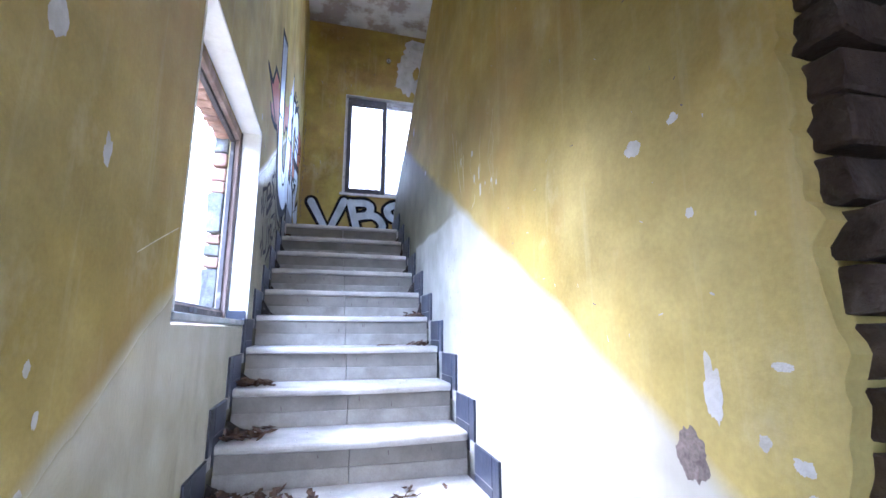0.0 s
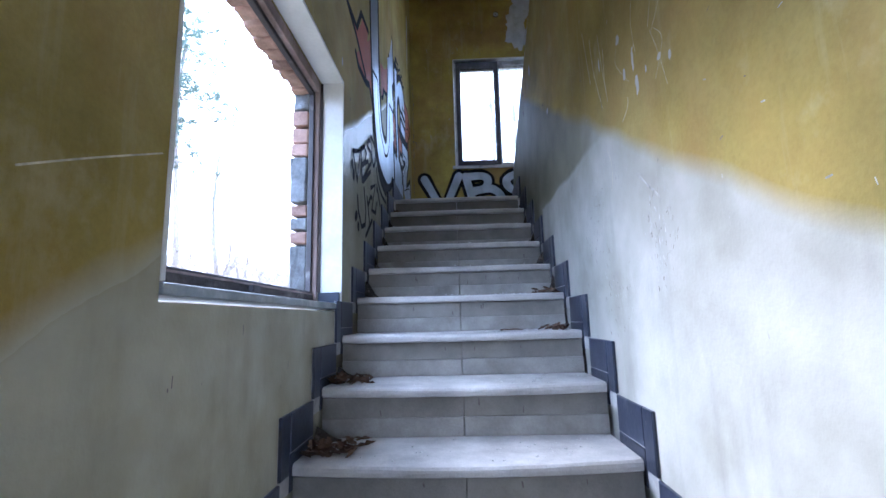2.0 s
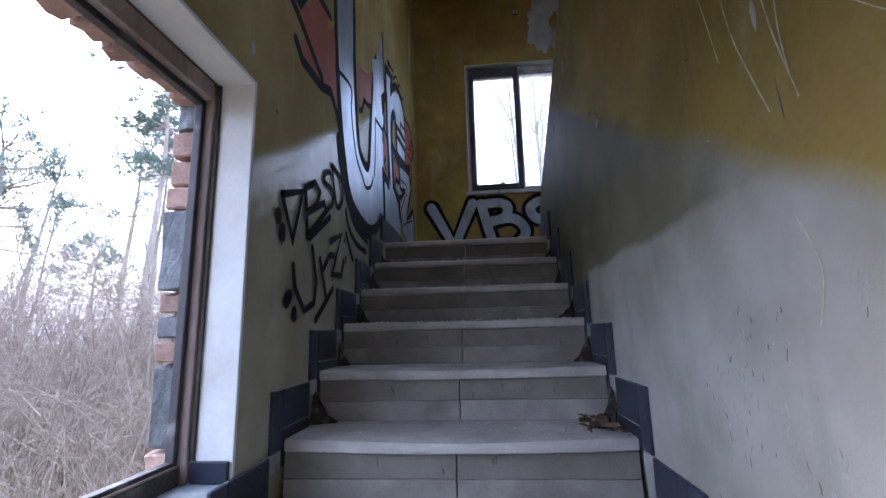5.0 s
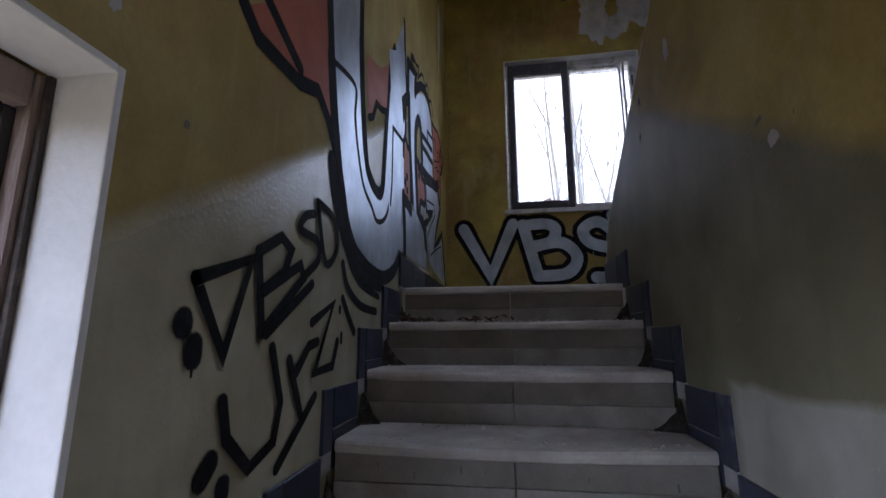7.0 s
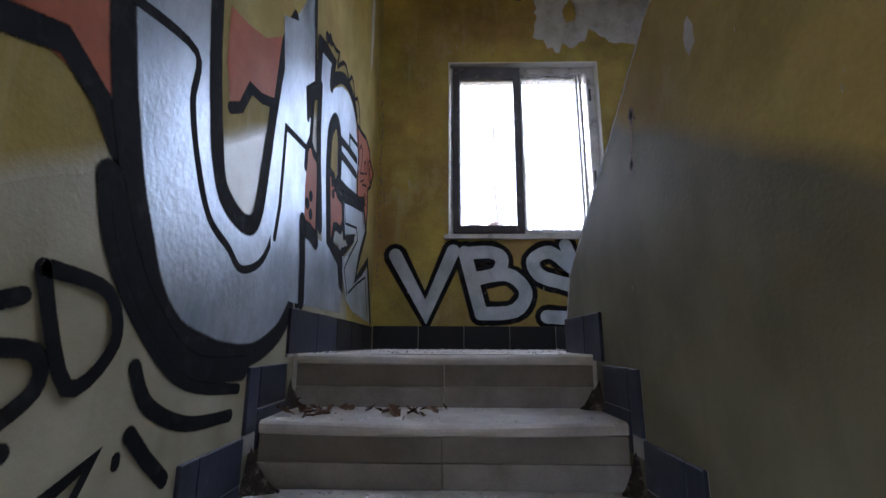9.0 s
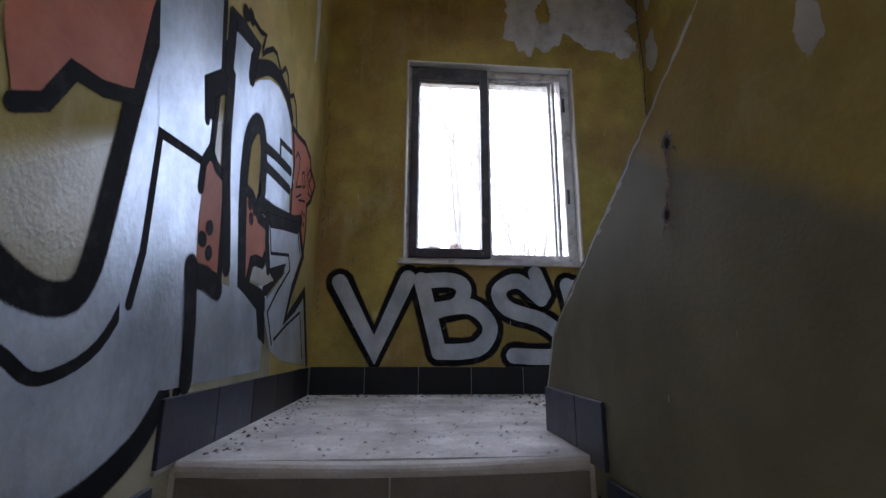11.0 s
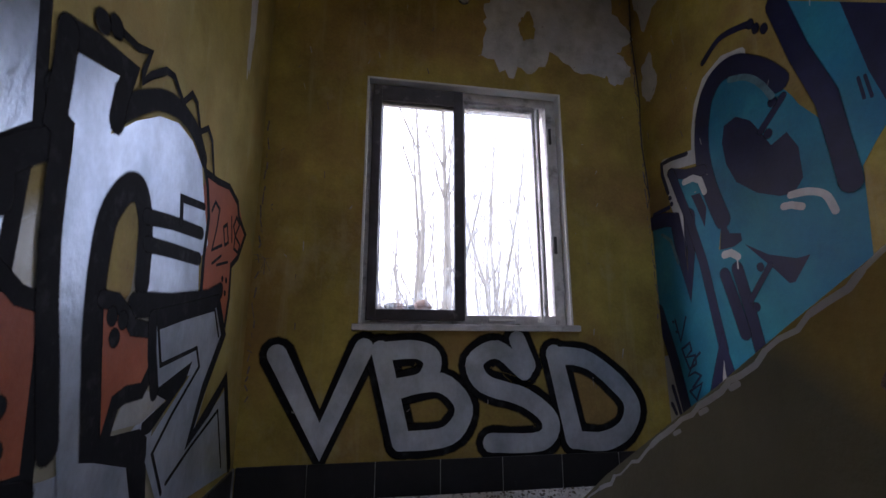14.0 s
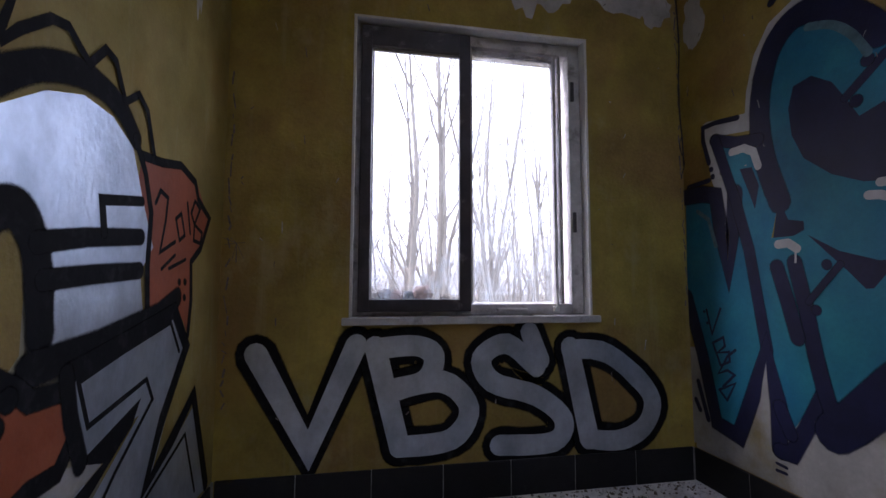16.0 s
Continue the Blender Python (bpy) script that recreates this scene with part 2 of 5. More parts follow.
def part(name, bm, material, parent=None, label=""):
    """Links a bmesh as one mesh object, under a thing or a part."""
    me = bpy.data.meshes.new(name)
    bm.normal_update()
    bm.to_mesh(me)
    bm.free()
    me.materials.append(material)
    ob = new(name, me)
    ob.parent = parent
    if label:
        ob["label"] = label
    return ob


def boxes(name, material, parent, *dims, bevel=0.0, label=""):
    bm = bmesh.new()
    for d in dims:
        box(bm, *d)
    if bevel:
        bmesh.ops.bevel(bm, geom=bm.edges[:], offset=bevel, segments=2, affect="EDGES", profile=0.6)
    return part(name, bm, material, parent, label)


def group(name, label, category, at=(0, 0, 0), kind="", set_=""):
    e = new(name)
    e.empty_display_size = 0.1
    e.location = at
    return tagged(e, label, category, set_, kind)


# ---- setting ----
RISE, GO, W, XR, YB, ZC = 0.175, 0.277, 1.041, 2.198, 4.305, 4.95
FLOOR, LAND, YL = -3 * RISE, 10 * RISE, 10 * GO
T_MID = 0.16
SOUTH = -2.8

OP0, OP1 = -0.042, 1.16
UX0, UX1, UY0, UY1 = 1.08, 2.14, 1.25, 2.78
S = dict(kind="structure")
wall_left = boxes("wall_left", PLASTER_LEFT, None,
    (-0.16, 0, SOUTH, OP0, FLOOR - 0.2, ZC), (-0.16, 0, OP1, YB, FLOOR - 0.2, ZC),
    (-0.16, 0, OP0, OP1, FLOOR - 0.2, 0.80), (-0.16, 0, OP0, OP1, 1.88, ZC))
tagged(wall_left, "ochre stairwell wall with pale worn dado and spray paint", "wall", **S)
wall_back = boxes("wall_back", PLASTER, None,
    (-0.26, 0.525, YB, YB + 0.3, FLOOR, ZC), (1.67, XR + 0.25, YB, YB + 0.3, FLOOR, ZC),
    (0.525, 1.67, YB, YB + 0.3, FLOOR, 2.52), (0.525, 1.67, YB, YB + 0.3, 3.926, ZC))
tagged(wall_back, "ochre stained landing wall around the window", "wall", **S)
wall_right = boxes("wall_right", PLASTER, None, (XR, XR + 0.25, SOUTH, YB, FLOOR - 0.2, ZC))
tagged(wall_right, "ochre wall behind the upper flight with spray paint", "wall", **S)
# the opening is never in view; it is added to light the lower steps
wall_south = boxes("wall_south", PLASTER, None,
    (-0.26, 0.20, SOUTH - 0.2, SOUTH, FLOOR - 0.2, ZC), (0.74, XR + 0.25, SOUTH - 0.2, SOUTH, FLOOR - 0.2, ZC),
    (0.20, 0.74, SOUTH - 0.2, SOUTH, FLOOR - 0.2, FLOOR), (0.20, 0.74, SOUTH - 0.2, SOUTH, FLOOR + 2.1, ZC))
tagged(wall_south, "plain ochre wall with an unseen opening added for daylight at the stair foot", "wall", **S)
# the hole in the ceiling is out of view, added to let sky light in
ceiling = boxes("ceiling", CEIL, None, (-0.26, XR + 0.25, SOUTH - 0.2, UY0, ZC, ZC + 0.15), (-0.26, XR + 0.25, UY1, YB + 0.3, ZC, ZC + 0.15),
    (-0.26, UX0, UY0, UY1, ZC, ZC + 0.15), (UX1, XR + 0.25, UY0, UY1, ZC, ZC + 0.15))
tagged(ceiling, "stained white ceiling with flaking paint", "ceiling", **S)
floor_low = boxes("floor_low", DUST, None, (0, XR, SOUTH, -2 * GO + 0.02, FLOOR - 0.15, FLOOR))
tagged(floor_low, "dusty grey floor at the stair foot", "floor", **S)
landing = boxes("landing", DUST, None, (0, XR, YL + 0.03, YB, LAND - 0.16, LAND))
tagged(landing, "dusty landing floor strewn with plaster crumbs", "landing", **S)


def top_edge(y):
    """Height of the middle wall's sloping top."""
    return 2.08 + 0.632 * (3.06 - y)


def mid_wall():
    # outline in y, z; the broken doorway edge wanders with noise
    pts = [(3.17, LAND - 0.2), (3.17, LAND + 0.12), (3.13, 1.93), (3.06, 2.08), (2.9, 2.19)]
    y = 2.7
    while y > -1.45:
        pts.append((y, top_edge(y) + 0.012 * noise.noise((y * 9, 1, 2))))
        y -= 0.12
    pts += [(-1.5, ZC), (SOUTH, ZC), (SOUTH, FLOOR - 0.1), (-1.75, FLOOR - 0.1)]
    z = FLOOR
    while z < 1.3:
        pts.append((-1.75 + 0.04 * noise.noise((5, z * 5, 0)), z))
        z += 0.15
    pts += [(-1.7, 1.38), (-1.5, 1.45), (-1.25, 1.43), (-1.0, 1.36)]
    z = 1.3
    while z > FLOOR:
        pts.append((-0.962 + 0.034 * min(max((z - 0.3) / 1.3, 0), 1) + 0.030 * noise.noise((9, z * 6, 3)) + 0.020 * noise.noise((9, z * 23, 3)) + 0.008 * noise.noise((4, z * 70, 1)), z))
        z -= 0.016
    pts += [(-0.95, FLOOR - 0.1), (YL, FLOOR - 0.1)]
    bm = bmesh.new()
    near = [bm.verts.new((W, a, b)) for a, b in pts]
    far = [bm.verts.new((W + T_MID, a, b)) for a, b in pts]
    k = len(pts)
    bm.faces.new(near)
    bm.faces.new(far[::-1])
    for i in range(k):
        bm.faces.new((near[i], far[i], far[(i + 1) % k], near[(i + 1) % k]))
    bmesh.ops.recalc_face_normals(bm, faces=bm.faces[:])
    bmesh.ops.triangulate(bm, faces=[f for f in bm.faces if len(f.verts) > 4])
    return tagged(part("wall_middle", bm, PLASTER_MID), "ochre and grey wall between the flights with a broken end", "wall", **S)


wall_middle = mid_wall()
beam = boxes("ceiling_beam", PLASTER, None, (0, XR, 2.8, 3.05, 4.8, ZC), bevel=0.008)
tagged(beam, "ochre plastered beam under the ceiling", "beam", **S)


# ---- stairs ----
def make_step(name, label, x0, x1, k, y_nose, z_top, back, group_name):
    """One step: riser in two panels with a joint between, a tread with a rounded nose on top. back: +1 climbs to +y."""
    top = group(name, label, "step", (0.5 * (x0 + x1), y_nose, z_top), set_=group_name)
    half = 0.5 * (x1 - x0)
    bm = bmesh.new()
    # tread profile in y, z with a bullnose
    prof = [(0.31, -0.036), (0.012, -0.036), (0.003, -0.031), (-0.001, -0.02), (0.0, -0.008), (0.007, -0.001), (0.016, 0.0), (0.31, 0.0)]
    cols = []
    n = 14
    rnd = random.Random(k * 7 + 1)
    for i in range(n + 1):
        x = -half + 2 * half * i / n
        wear = 0.006 * math.exp(-((x / 0.3) ** 2)) * (1 if back > 0 else 0.5)
        chip = rnd.uniform(0, 0.003)
        bow = (0.034 * (x / half) ** 2 - 0.014) if back > 0 else 0.0
        cols.append([bm.verts.new((x, back * (a + (bow if a < 0.1 else 0) + (chip if j in (3, 4, 5) else 0)), b - (wear if 4 <= j <= 6 else 0))) for j, (a, b) in enumerate(prof)])
    for a, b in zip(cols, cols[1:]):
        for j in range(len(prof)):
            q = (j + 1) % len(prof)
            bm.faces.new((a[j], a[q], b[q], b[j]))
    bm.faces.new(cols[0][::-1])
    bm.faces.new(cols[-1])
    bmesh.ops.recalc_face_normals(bm, faces=bm.faces[:])
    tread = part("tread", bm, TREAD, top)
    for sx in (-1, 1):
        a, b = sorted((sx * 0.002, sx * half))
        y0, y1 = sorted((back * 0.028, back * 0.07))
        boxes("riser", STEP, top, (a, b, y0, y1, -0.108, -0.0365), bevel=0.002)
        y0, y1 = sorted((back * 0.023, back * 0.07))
        boxes("riser_base", KICK, top, (a, b, y0, y1, -RISE, -0.1085), bevel=0.003, label="paler lower band of the riser")
    # shadow gap filler behind the risers
    y0, y1 = sorted((back * 0.071, back * 0.30))
    boxes("core", MORTAR, top, (-half, half, y0, y1, -RISE - 0.02, -0.037))
    return top


for k in range(-2, 11):
    make_step("stair_step", "pale worn stone step with rounded nose and dust", 0.014, W - 0.014, k, k * GO, k * RISE, 1, "lower flight")
for j in range(1, 13):
    make_step("stair_step", "grey stone step of the flight behind the wall", W + T_MID, XR - 0.014, 40 + j, 3.42 - (j - 1) * GO, LAND + j * RISE, -1, "upper flight")

# ---- skirting tiles ----
tile_meshes = {}


def tile(parent, lo, hi, glaze=TILE):
    """A glazed skirting tile between two corners, softened at the edges; alike tiles share a mesh."""
    size = tuple(round(b - a, 3) for a, b in zip(lo, hi))
    if (size, glaze.name) not in tile_meshes:
        bm = bmesh.new()
        box(bm, 0, size[0], 0, size[1], 0, size[2])
        bmesh.ops.bevel(bm, geom=bm.edges[:], offset=0.0022, segments=1, affect="EDGES")
        me = bpy.data.meshes.new("tile")
        bm.to_mesh(me)
        bm.free()
        me.materials.append(glaze)
        tile_meshes[size, glaze.name] = me
    ob = new("tile", tile_meshes[size, glaze.name])
    ob.parent = parent
    ob.location = Vector(lo) - Vector(parent.location)
    return ob


TH, TOP = 0.011, 0.145
skirt_left = tagged(new("skirting_left"), "blue-black glazed tiles stepping up beside the stair", "skirting", **S)
skirt_mid = tagged(new("skirting_middle"), "blue-black glazed tiles stepping up the middle wall", "skirting", **S)
skirt_back = tagged(new("skirting_landing"), "dark glazed skirting tiles round the landing", "skirting", **S)
g = 0.003
for k in range(-2, 10):
    y0, z1, z0 = k * GO - 0.056, k * RISE + TOP, k * RISE - RISE + TOP + g
    for sk, xa, xb in ((skirt_left, 0.0, TH), (skirt_mid, W - TH, W)):
        if sk is skirt_mid and y0 < -0.9:
            continue
        tile(sk, (xa, y0, z0), (xb, y0 + 0.07 - g, z1))
        tile(sk, (xa, y0 + 0.07, z0 + 0.06), (xb, y0 + GO - g, z1))
        tile(sk, (xa, y0 + 0.07, z0 - 0.05), (xb, y0 + GO - g, z0 + 0.06 - g))
        boxes("grout", GROUT, sk, (min(xa, xb) + (0.003 if xa else -0.001), max(xa, xb) - (0.003 if not xa else -0.001), y0 + 0.001, y0 + GO + 0.001, z0 - 0.05, z1 - 0.001))
y = YL - 0.058
while y < YB - 0.05:
    e = min(y + 0.31, YB - 0.012)
    tile(skirt_left, (0, y, LAND), (TH, e - g, LAND + 0.152), BLACK_TILE if y > 3.2 else TILE)
    y += 0.31
boxes("grout", GROUT, skirt_left, (-0.001, TH - 0.003, YL - 0.057, YB - 0.001, LAND - 0.01, LAND + 0.151))
for a, b in ((YL - 0.058, YL + 0.12), (YL + 0.12, 3.165)):
    tile(skirt_mid, (W - TH, a, LAND - 0.02), (W, b - g, LAND + 0.14))
x = 0.013
while x < XR - 0.05:
    e = min(x + 0.31, XR - 0.013)
    tile(skirt_back, (x, YB - TH, LAND), (e - g, YB, LAND + 0.155), BLACK_TILE)
    x += 0.31
boxes("grout", GROUT, skirt_back, (0.013, XR - 0.013, YB - TH + 0.003, YB + 0.001, LAND - 0.01, LAND + 0.154))
y = YB - TH - 0.31
while y > 3.3:
    tile(skirt_back, (XR - TH, y + g, LAND), (XR, y + 0.31, LAND + 0.152), BLACK_TILE)
    y -= 0.31
for j in range(1, 9):
    ya = 3.47 - (j - 1) * GO
    tile(skirt_back, (XR - TH, ya - GO + g, LAND + j * RISE - 0.03), (XR, ya, LAND + j * RISE + 0.13))
boxes("grout", GROUT, skirt_back, (XR - TH + 0.003, XR + 0.001, 3.48, YB - 0.001, LAND - 0.01, LAND + 0.15))

# ---- left window ----
reveal = new("reveal_left")
for d in ((OP1 - 0.012, OP1 + 0.0005, 0.836, 1.88), (OP0 - 0.0005, OP0 + 0.012, 0.836, 1.88), (OP0 + 0.012, OP1 - 0.012, 1.868, 1.8805)):
    boxes("lining", WHITE, reveal, (-0.10, 0.003, *d), bevel=0.003)
tagged(reveal, "white flaking plaster lining of the window opening", "reveal", **S)
outer = boxes("wall_outer", MORTAR, None,
    (-0.232, -0.165, SOUTH, -0.11, -1.2, 6.0), (-0.232, -0.165, 1.22, YB + 0.3, -1.2, 6.0), (-0.232, -0.165, -0.11, 1.22, -1.2, 0.74), (-0.232, -0.165, -0.11, 1.22, 1.90, 6.0))
tagged(outer, "weathered outer leaf of the house wall", "wall", **S)
quoin = tagged(new("window_surround"), "red brick and grey rusticated block edge outside the window", "surround", **S)
rnd = random.Random(5)


def block(parent, name, lo, hi, material, rough=0.006, seed=0):
    bm = bmesh.new()
    box(bm, *[v for p in zip(lo, hi) for v in p])
    bmesh.ops.subdivide_edges(bm, edges=bm.edges[:], cuts=1, use_grid_fill=True)
    for v in bm.verts:
        v.co += Vector((noise.noise(v.co * 17 + Vector((seed, 0, 0))), noise.noise(v.co * 17 + Vector((0, seed + 3, 0))), noise.noise(v.co * 17 + Vector((0, 0, seed + 7))))) * rough
    bmesh.ops.bevel(bm, geom=[e for e in bm.edges if e.calc_face_angle(0) > 0.9], offset=0.005, segments=1, affect="EDGES")
    return part(name, bm, material, parent)


for side in (0, 1):
    z, n = 0.74, 0
    while z < 1.86:
        grey = n % 8 in (2, 4, 6)
        tall = n % 8 in (2, 6)
        h = min((0.082, 0.082, 0.21, 0.062, 0.066, 0.062, 0.22, 0.07)[n % 8], 1.875 - z)
        j = 1.165 + rnd.uniform(-0.012, 0.012) + (0.006 if grey else 0)
        lo, hi = ((-0.245, j, z), (-0.17, 1.222, z + h - 0.010)) if side == 0 else ((-0.245, -0.112, z), (-0.17, 1.10 - j, z + h - 0.010))
        if h > 0.03:
            block(quoin, "stone" if grey else "brick", lo, hi, GREYSTONE if grey else BRICK, 0.012 if tall else 0.006, n)
        z += h
        n += 1
y = -0.11
n = 0
while y < 1.20:
    block(quoin, "brick", (-0.245, y, 1.84 + rnd.uniform(-0.008, 0.008)), (-0.17, y + 0.066, 1.905), BRICK, 0.008, 50 + n)
    block(quoin, "brick", (-0.265, y, 0.68), (-0.17, y + 0.066, 0.745 + rnd.uniform(-0.006, 0.004)), BRICK, 0.008, 80 + n)
    y += 0.078
    n += 1

win_l = tagged(new("window_1"), "empty brown wooden window frame without glass", "window", **S)
FX0, FX1 = -0.150, -0.102
boxes("jamb", WOOD, win_l, (FX0, FX1, 1.128, OP1 - 0.013, 0.835, 1.867), bevel=0.006)
boxes("jamb", WOOD, win_l, (FX0, FX1, OP0 + 0.013, 0.010, 0.835, 1.867), bevel=0.006)
boxes("head", WOOD, win_l, (FX0, FX1, 0.011, 1.127, 1.815, 1.867), bevel=0.006)
boxes("bottom_rail", DARKWOOD, win_l, (FX0, FX1 - 0.012, 0.011, 1.127, 0.835, 0.875), bevel=0.006)
for d in ((1.113, 1.129, 0.875, 1.815), (0.009, 0.029, 0.875, 1.815)):
    boxes("rebate", METAL, win_l, (FX0 + 0.004, FX0 + 0.026, *d), bevel=0.003)
boxes("rebate", METAL, win_l, (FX0 + 0.004, FX0 + 0.026, 0.030, 1.112, 0.874, 0.890), bevel=0.003)
boxes("rebate", METAL, win_l, (FX0 + 0.004, FX0 + 0.026, 0.030, 1.112, 1.797, 1.816), bevel=0.003)
boxes("bead", WOOD, win_l, (FX0 + 0.030, FX1 - 0.014, 0.011, 1.127, 0.8755, 0.882), bevel=0.002, label="pale weathered ledge of the frame")
boxes("stop", DARKWOOD, win_l, (FX1 + 0.0005, FX1 + 0.010, OP1 - 0.022, OP1 - 0.0125, 0.886, 1.867), bevel=0.002)
SILL = mat("dusty_slate_sill", (0.33, 0.37, 0.40), 0.28, spread=0.25, scale=7, second=(0.55, 0.57, 0.58), second_at=0.55, second_scale=9, bump=0.15)
boxes("sill", SILL, win_l, (-0.125, 0.007, OP0, OP1, 0.812, 0.8345), bevel=0.004, label="dusty blue-grey stone sill")
bm = bmesh.new()
box(bm, -0.102, -0.088, 0.50, 0.506, 0.852, 0.872)
box(bm, -0.102, -0.088, 0.540, 0.546, 0.852, 0.872)
box(bm, -0.090, -0.086, 0.50, 0.546, 0.852, 0.872)
part("latch", bm, METAL, win_l, "small rusty metal latch")
x = tile(skirt_left, (-0.098, OP1 - 0.024, 0.836), (-0.004, OP1 - 0.0125, 0.885))

# ---- landing window ----
WX0, WX1, WZ0, WZ1 = 0.525, 1.67, 2.52, 3.926
rev2 = new("reveal_landing")
for d in ((WX0 - 0.0005, WX0 + 0.012, WZ0 + 0.027, WZ1), (WX1 - 0.012, WX1 + 0.0005, WZ0 + 0.027, WZ1), (WX0 + 0.012, WX1 - 0.012, WZ1 - 0.012, WZ1 + 0.0005)):
    boxes("lining", WHITE, rev2, (d[0], d[1], YB - 0.003, YB + 0.298, d[2], d[3]), bevel=0.003)
tagged(rev2, "chipped white plaster lining of the landing window", "reveal", **S)
win_b = tagged(new("window_2"), "two-light landing window with one dark sash and broken glass", "window", **S)
FY0, FY1 = YB + 0.055, YB + 0.115
bx0, bx1, bz0, bz1 = WX0 + 0.013, WX1 - 0.013, WZ0 + 0.028, WZ1 - 0.013
boxes("frame", PALE, win_b, (bx0, bx0 + 0.045, FY0, FY1, bz0, bz1), bevel=0.004)
boxes("frame", PALE, win_b, (bx1 - 0.06, bx1, FY0, FY1, bz0, bz1), bevel=0.004)
boxes("frame", PALE, win_b, (bx0 + 0.046, bx1 - 0.061, FY0, FY1, bz1 - 0.055, bz1), bevel=0.004)
boxes("frame", PALE, win_b, (bx0 + 0.046, bx1 - 0.061, FY0, FY1, bz0, bz0 + 0.05), bevel=0.004)
sash = boxes("sash", METAL, win_b, (bx0 + 0.022, bx0 + 0.072, FY0 - 0.035, FY0 - 0.001, bz0 + 0.02, bz1 - 0.02), (1.022, 1.076, FY0 - 0.035, FY0 - 0.001, bz0 + 0.02, bz1 - 0.02),
    (bx0 + 0.072, 1.022, FY0 - 0.035, FY0 - 0.001, bz1 - 0.115, bz1 - 0.02), (bx0 + 0.072, 1.022, FY0 - 0.035, FY0 - 0.001, bz0 + 0.02, bz0 + 0.075), bevel=0.003, label="dark brown casement sash")
boxes("bead", PALE, sash, (bx0 + 0.073, 1.021, FY0 - 0.012, FY0 - 0.002, bz1 - 0.128, bz1 - 0.116))
boxes("bead", PALE, sash, (bx0 + 0.073, bx0 + 0.083, FY0 - 0.012, FY0 - 0.002, bz0 + 0.076, bz1 - 0.130))
boxes("fixed_bar", PALE, win_b, (1.078, 1.095, FY0 + 0.005, FY1 - 0.005, bz0 + 0.051, bz1 - 0.056), bevel=0.002)
for a in (1.515, 1.545):
    boxes("fixed_bar", PALE, win_b, (a, a + 0.016, FY0 + 0.01, FY1 - 0.01, bz0 + 0.051, bz1 - 0.056), bevel=0.002)
boxes("fixed_bar", PALE, win_b, (1.096, 1.514, FY0 + 0.01, FY1 - 0.01, bz1 - 0.085, bz1 - 0.066), bevel=0.002)
boxes("sill", PALE, win_b, (WX0 - 0.03, WX1 + 0.03, YB - 0.03, FY0 + 0.02, WZ0 - 0.006, WZ0 + 0.026), bevel=0.004, label="chipped pale painted window sill")
for zc in (2.95, 3.62):
    boxes("hinge", METAL, win_b, (bx1 - 0.05, bx1 - 0.035, FY0 - 0.012, FY0 - 0.0005, zc, zc + 0.10), bevel=0.002)
for a, b in ((1.21, 1.36), ):
    boxes("handle", WHITE, win_b, (a, b, FY0 - 0.02, FY0 - 0.001, bz0 + 0.018, bz0 + 0.032), bevel=0.004, label="white window stay")
bm = bmesh.new()
box(bm, 1.50, 1.512, FY0 - 0.03, FY0 - 0.018, bz0 + 0.03, bz0 + 0.115)
box(bm, 1.49, 1.522, FY0 - 0.018, FY0 - 0.001, bz0 + 0.012, bz0 + 0.04)
bmesh.ops.bevel(bm, geom=bm.edges[:], offset=0.003, segments=1, affect="EDGES")
part("handle", bm, WHITE, win_b, "white window handle")
GLASS = bpy.data.materials.new("dirty_window_glass")
GLASS.use_nodes = True
gn, gl = GLASS.node_tree.nodes, GLASS.node_tree.links
clear, film_, mixg = gn.new("ShaderNodeBsdfTransparent"), gn.new("ShaderNodeBsdfTranslucent"), gn.new("ShaderNodeMixShader")
film_.inputs[0].default_value = (0.75, 0.82, 0.85, 1)
gtex, gmap = gn.new("ShaderNodeTexNoise"), gn.new("ShaderNodeMapRange")
gtex.inputs["Scale"].default_value, gtex.inputs["Detail"].default_value = 9.0, 8
gmap.inputs["From Min"].default_value, gmap.inputs["From Max"].default_value = 0.45, 0.75
gmap.inputs["To Min"].default_value, gmap.inputs["To Max"].default_value = 0.02, 0.35
gl.new(gtex.outputs[0], gmap.inputs["Value"])
gl.new(gmap.outputs[0], mixg.inputs[0])
gloss, mixh, fres = gn.new("ShaderNodeBsdfGlossy"), gn.new("ShaderNodeMixShader"), gn.new("ShaderNodeFresnel")
gloss.inputs["Roughness"].default_value = 0.03
gl.new(clear.outputs[0], mixg.inputs[1])
gl.new(film_.outputs[0], mixg.inputs[2])
gl.new(fres.outputs[0], mixh.inputs[0])
gl.new(mixg.outputs[0], mixh.inputs[1])
gl.new(gloss.outputs[0], mixh.inputs[2])
gl.new(mixh.outputs[0], gn["Material Output"].inputs[0])


def pane(parent, pts, y, thick=0.004):
    bm = bmesh.new()
    a = [bm.verts.new((p, y, q)) for p, q in pts]
    b = [bm.verts.new((p, y + thick, q)) for p, q in pts]
    bm.faces.new(a)
    bm.faces.new(b[::-1])
    for i in range(len(pts)):
        k = (i + 1) % len(pts)
        bm.faces.new((a[i], b[i], b[k], a[k]))
    ob = part("pane", bm, GLASS, parent)
    ob.visible_shadow = False
    return ob


